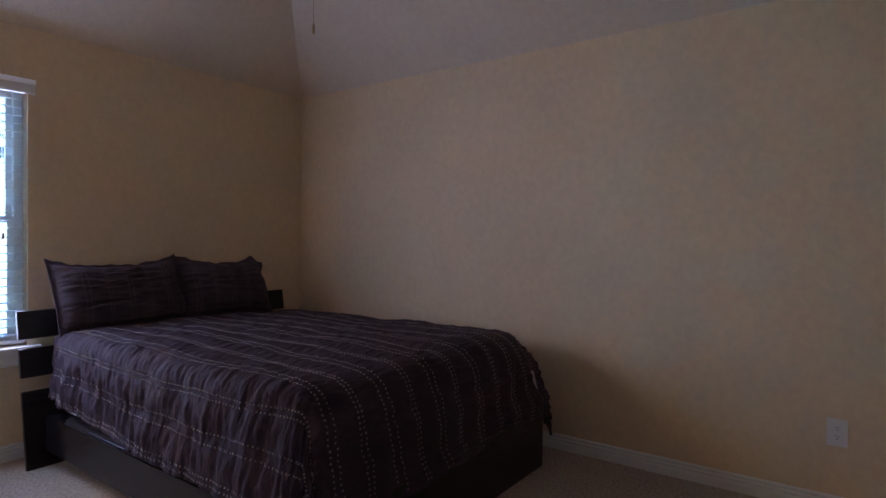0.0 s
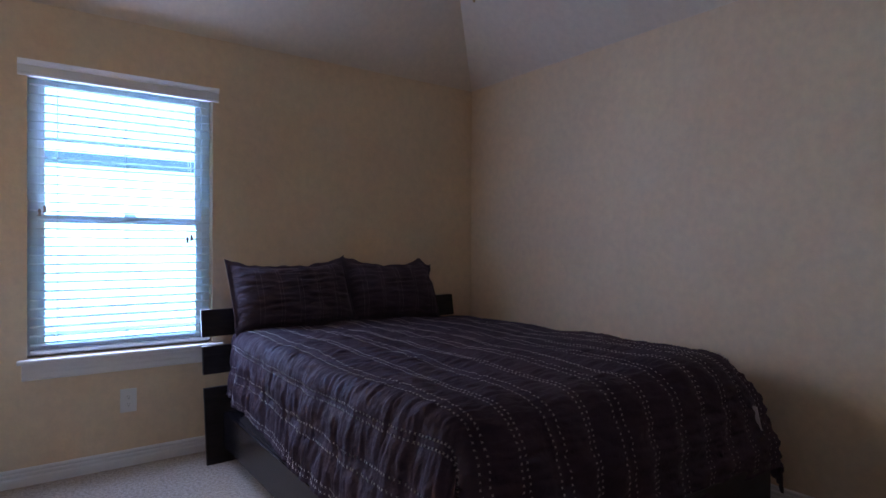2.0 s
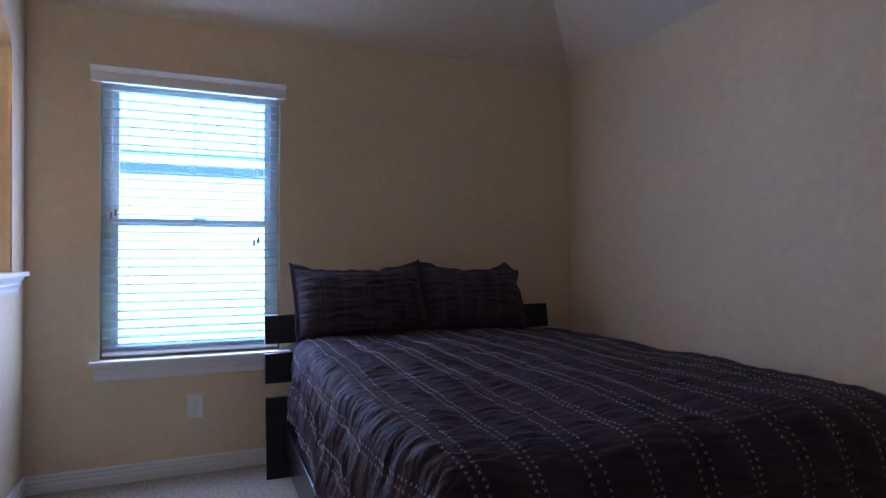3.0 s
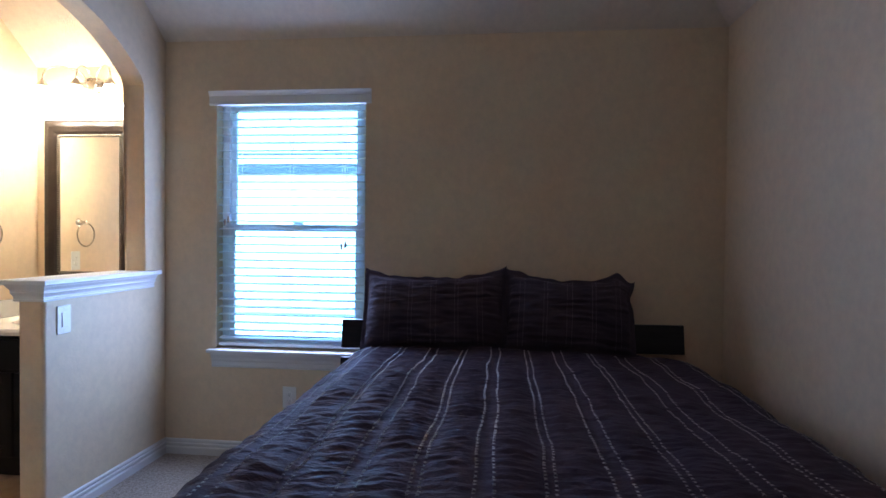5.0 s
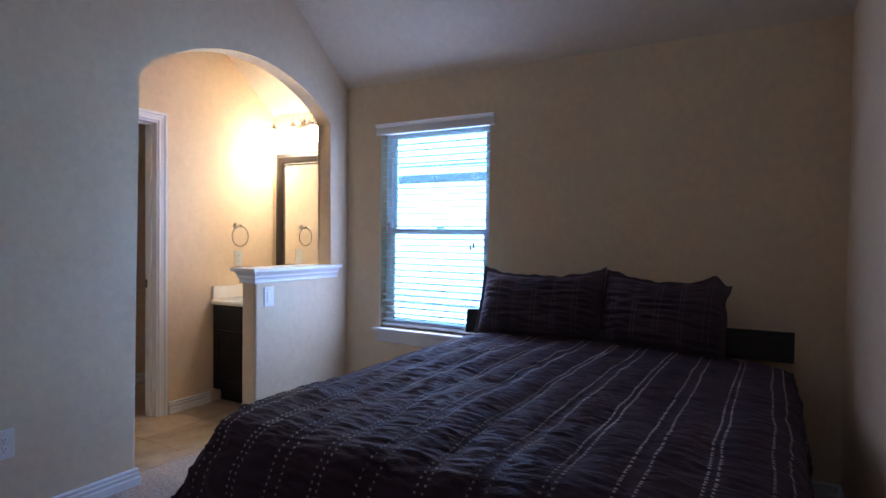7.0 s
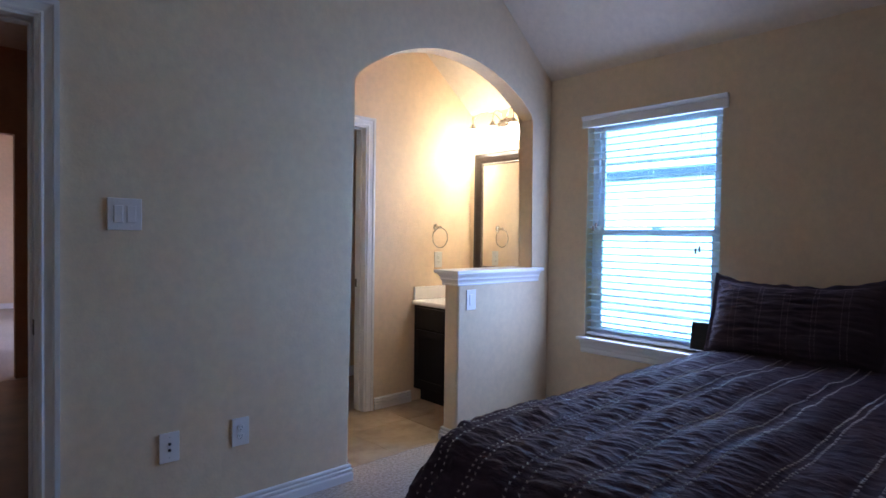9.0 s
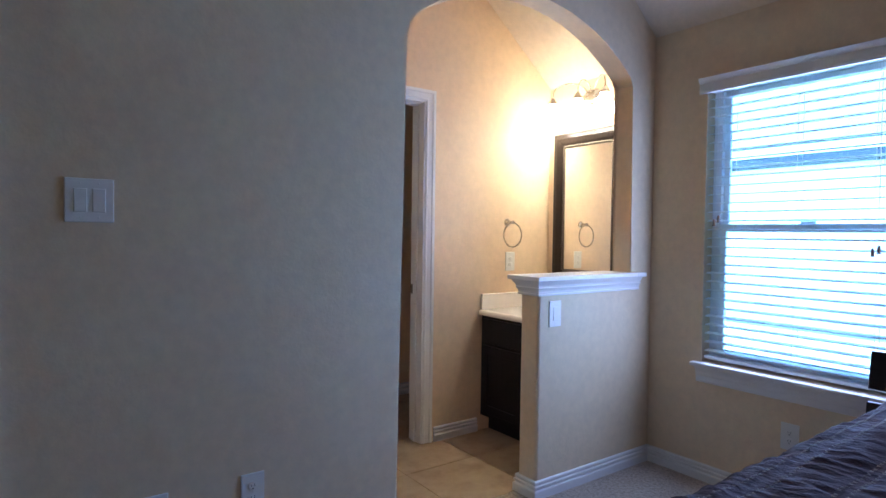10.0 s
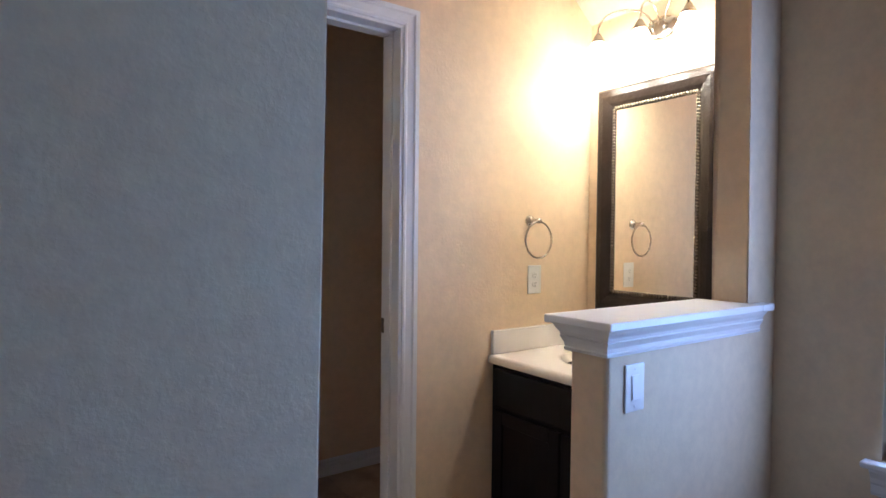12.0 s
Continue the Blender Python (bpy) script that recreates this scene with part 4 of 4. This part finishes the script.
# vanity light with three glowing bell shades
LY, LZ = 0.316, 2.150
lamp = thing("vanity_light", "brushed nickel three-arm vanity light with glowing glass shades", "wall lamp", (BW, LY, LZ))
inv = Matrix.Translation((-BW, -LY, -LZ))
bm = lathe([(0.062, 0.0), (0.062, 0.008), (0.050, 0.018), (0.030, 0.022), (0.0, 0.024)], 32)
shift(bm, pose(0, 0, 0, 0, 90, 0) @ Matrix.Diagonal((0.8, 1.35, 1, 1)))
part("backplate", bm, M_NICKEL, lamp, "", True)
for dy in (-0.212, 0.0, 0.212):
    pts = []
    for k in range(19):
        a = math.pi * (1 - k / 18)
        x = 0.018 + 0.127 * (0.5 + 0.5 * math.cos(a))
        pts.append(Vector((x, dy * (0.56 + 0.44 * math.cos(a)), 0.006 * (k / 18) - 0.012 * (1 - k / 18) + 0.098 * math.sin(a) ** 0.8)))
    arm = part("arm", tube(pts, 0.0048, 10), M_NICKEL, lamp, "", True)
    bm = lathe([(0.0, 0.012), (0.010, 0.010), (0.016, 0.0), (0.024, -0.014), (0.030, -0.026), (0.031, -0.032), (0.027, -0.032)], 24)
    part("shade_cap", shift(bm, Matrix.Translation((0.145, dy, -0.004))), M_NICKEL, lamp, "", True)
    bm = lathe([(0.026, 0.006), (0.034, -0.012), (0.045, -0.045), (0.054, -0.080), (0.066, -0.112), (0.064, -0.112), (0.052, -0.080), (0.043, -0.045), (0.030, -0.014), (0.0, -0.012)], 28)
    part("shade", shift(bm, Matrix.Translation((0.145, dy, -0.036))), M_SHADE, lamp, "glowing frosted glass bell shade", True)
    bm = lathe([(0.0, -0.118), (0.018, -0.112), (0.027, -0.096), (0.028, -0.082), (0.020, -0.060), (0.013, -0.045), (0.0, -0.040)], 20)
    part("bulb", shift(bm, Matrix.Translation((0.145, dy, -0.048))), M_BULB, lamp, "lit warm bulb", True)

# towel ring
ring_t = thing("towel_ring", "brushed nickel towel ring on the washroom wall", "towel ring", (-3.668, BB, 1.337))
bm = lathe([(0.026, 0.0), (0.026, 0.004), (0.020, 0.010), (0.011, 0.018), (0.009, 0.045), (0.012, 0.050), (0.012, 0.060), (0.006, 0.066), (0.0, 0.067)], 24)
part("post", shift(bm, pose(0, 0, 0, -90, 0, 0)), M_NICKEL, ring_t, "", True)
pts = [(0.078 * math.sin(a), 0.055, -0.078 + 0.078 * math.cos(a) - 0.004) for a in [2 * math.pi * k / 48 for k in range(49)]]
part("ring", tube(pts, 0.0042, 10, None, False), M_NICKEL, ring_t, "", True)

# toilet in the unlit room, tank against the wall
toi = thing("toilet", "white porcelain toilet in the unlit toilet room", "toilet", (-3.67, -0.60, 0))
part("tank", box(-0.37, -0.20, 0.38, -0.19, 0.20, 0.74, 0.02, 3), M_PORCELAIN, toi)
part("tank_lid", box(-0.38, -0.21, 0.741, -0.18, 0.21, 0.772, 0.01, 3), M_PORCELAIN, toi)
bm = lathe([(0.10, 0.0), (0.105, 0.02), (0.085, 0.10), (0.10, 0.20), (0.15, 0.31), (0.18, 0.37), (0.18, 0.385), (0.15, 0.39), (0.12, 0.33), (0.04, 0.24), (0.0, 0.23)], 28)
part("bowl", shift(bm, Matrix.Translation((0.12, 0, 0)) @ Matrix.Diagonal((1.35, 1.0, 1, 1))), M_PORCELAIN, toi, "", True)
bm = lathe([(0.0, 0.392), (0.175, 0.392), (0.185, 0.400), (0.185, 0.412), (0.170, 0.420), (0.0, 0.424)], 28)
part("seat_lid", shift(bm, Matrix.Translation((0.12, 0, 0)) @ Matrix.Diagonal((1.33, 1.0, 1, 1))), M_PORCELAIN, toi, "", True)
part("pedestal", box(-0.30, -0.10, 0.0, 0.10, 0.10, 0.378, 0.03, 3), M_PORCELAIN, toi)

# corner of the white sheet that hangs out below the comforter
bm = bmesh.new()
cols = []
for i in range(15):
    f = i / 14
    x = -2.05 + 0.42 * f
    low = 0.30 - 0.165 * f ** 2.2 + 0.012 * math.sin(f * 19)
    cols.append([bm.verts.new((x, RY1 - 0.05 + 0.10 * min(1, g * 1.6) + 0.006 * math.sin(f * 17 + g * 3), 0.52 + (low - 0.52) * g)) for g in [k / 8 for k in range(9)]])
for a, c in zip(cols, cols[1:]):
    for k in range(8):
        bm.faces.new((a[k], a[k + 1], c[k + 1], c[k]))
sheet = tagged(finish("bed_sheet", bm, M_SHEET, None, "", True), "white bed sheet corner hanging out below the comforter", "bed sheet")
sm = sheet.modifiers.new("thickness", "SOLIDIFY")
sm.thickness = 0.002

# fan pull: a small turned knob on a fine chain from the ceiling
pull = thing("fan_pull", "varnished wooden pull knob hanging on a fine chain", "pull chain", (-2.40, 2.70, 2.24))
bm = lathe([(0.0, 0.026), (0.004, 0.024), (0.006, 0.012), (0.0075, -0.004), (0.007, -0.018), (0.004, -0.025), (0.0, -0.026)], 14)
part("knob", bm, M_PULL, pull, "", True)
part("chain", tube([(0, 0, 0.024), (0, 0, ZF - 2.24)], 0.0008, 6), M_BRONZE, pull)

# coffee table in the room across the hall
tab = thing("coffee_table", "black lacquered coffee table with lower shelf on carpet", "table", (-0.80, -5.3, 0))
part("tabletop", box(-0.45, -0.36, 0.46, 0.45, 0.36, 0.51, 0.003), M_TABLE, tab)
part("shelf", box(-0.40, -0.31, 0.21, 0.40, 0.31, 0.23, 0.002), M_TABLE, tab)
for sx in (-1, 1):
    for sy in (-1, 1):
        part("leg", box(sx * 0.45 - (0.05 if sx > 0 else 0), sy * 0.36 - (0.05 if sy > 0 else 0), 0.0, sx * 0.45 + (0.05 if sx < 0 else 0), sy * 0.36 + (0.05 if sy < 0 else 0), 0.46, 0.002), M_TABLE, tab)

# ---- outside ----
bm = bmesh.new()
bmesh.ops.create_grid(bm, x_segments=8, y_segments=8, size=600)
setting("ground", shift(bm, Matrix.Translation((0, 0, -0.15))), M_GRASS, "pale dry lawn around the house", "lawn")
house = thing("neighbour_house", "pale single-storey neighbouring house with grey shingle roof", "house", (-11.0, 2.0, -0.15))
part("wall", box(-6.0, -10, 0, 0, 10, 2.56), M_STUCCO, house)
# the shadow under the eave, built as a dark board
part("eave_shadow", box(-0.1, -10.4, 2.56, 0.385, 10.4, 2.69, 0.004, 1), M_EAVE, house, "dark board standing in for the shadow under the eave")
part("fascia", box(0.30, -10.45, 2.692, 0.42, 10.45, 2.84), M_STUCCO, house, "pale eave board")
part("gutter", tube([(0.46, -10.4, 2.855), (0.46, 10.4, 2.855)], 0.022, 8), M_EAVE, house)
bm = prism([(0.42, 2.84), (0.42, 2.88), (-3.0, 5.05), (-6.4, 2.88), (-6.4, 2.84)], "y", -10.4, 10.4)
part("roof", bm, M_ROOF, house)

# ---- floor tiles ----
tiles = thing("floor_tile", "beige mottled ceramic floor tiles with narrow grout", "tile floor", (0, 0, 0), kind="structure")
part("grout_bed", box(BW, -1.03, -0.09, -2.2, A2, -0.004), M_GROUT, tiles)
TS, G = 0.452, 0.003
tile_mesh = {}
for i in range(7):
    for j in range(7):
        xa, xb = BW + TS * i, BW + TS * (i + 1)
        ya, yb_ = A2 - 0.002 - TS * (j + 1), A2 - 0.002 - TS * j
        xb, ya = min(xb, -2.2), max(ya, -1.03)
        if xb - xa < 0.03 or yb_ - ya < 0.03:
            continue
        key = (round(xb - xa, 3), round(yb_ - ya, 3))
        if key not in tile_mesh:
            ob = part("tile", box(G / 2, G / 2, -0.008, key[0] - G / 2, key[1] - G / 2, 0.0, 0.0008, 1), M_TILE, tiles)
            tile_mesh[key] = ob.data
        else:
            ob = new("tile", tile_mesh[key])
            ob.parent = tiles
        ob.location = (xa, ya, 0)
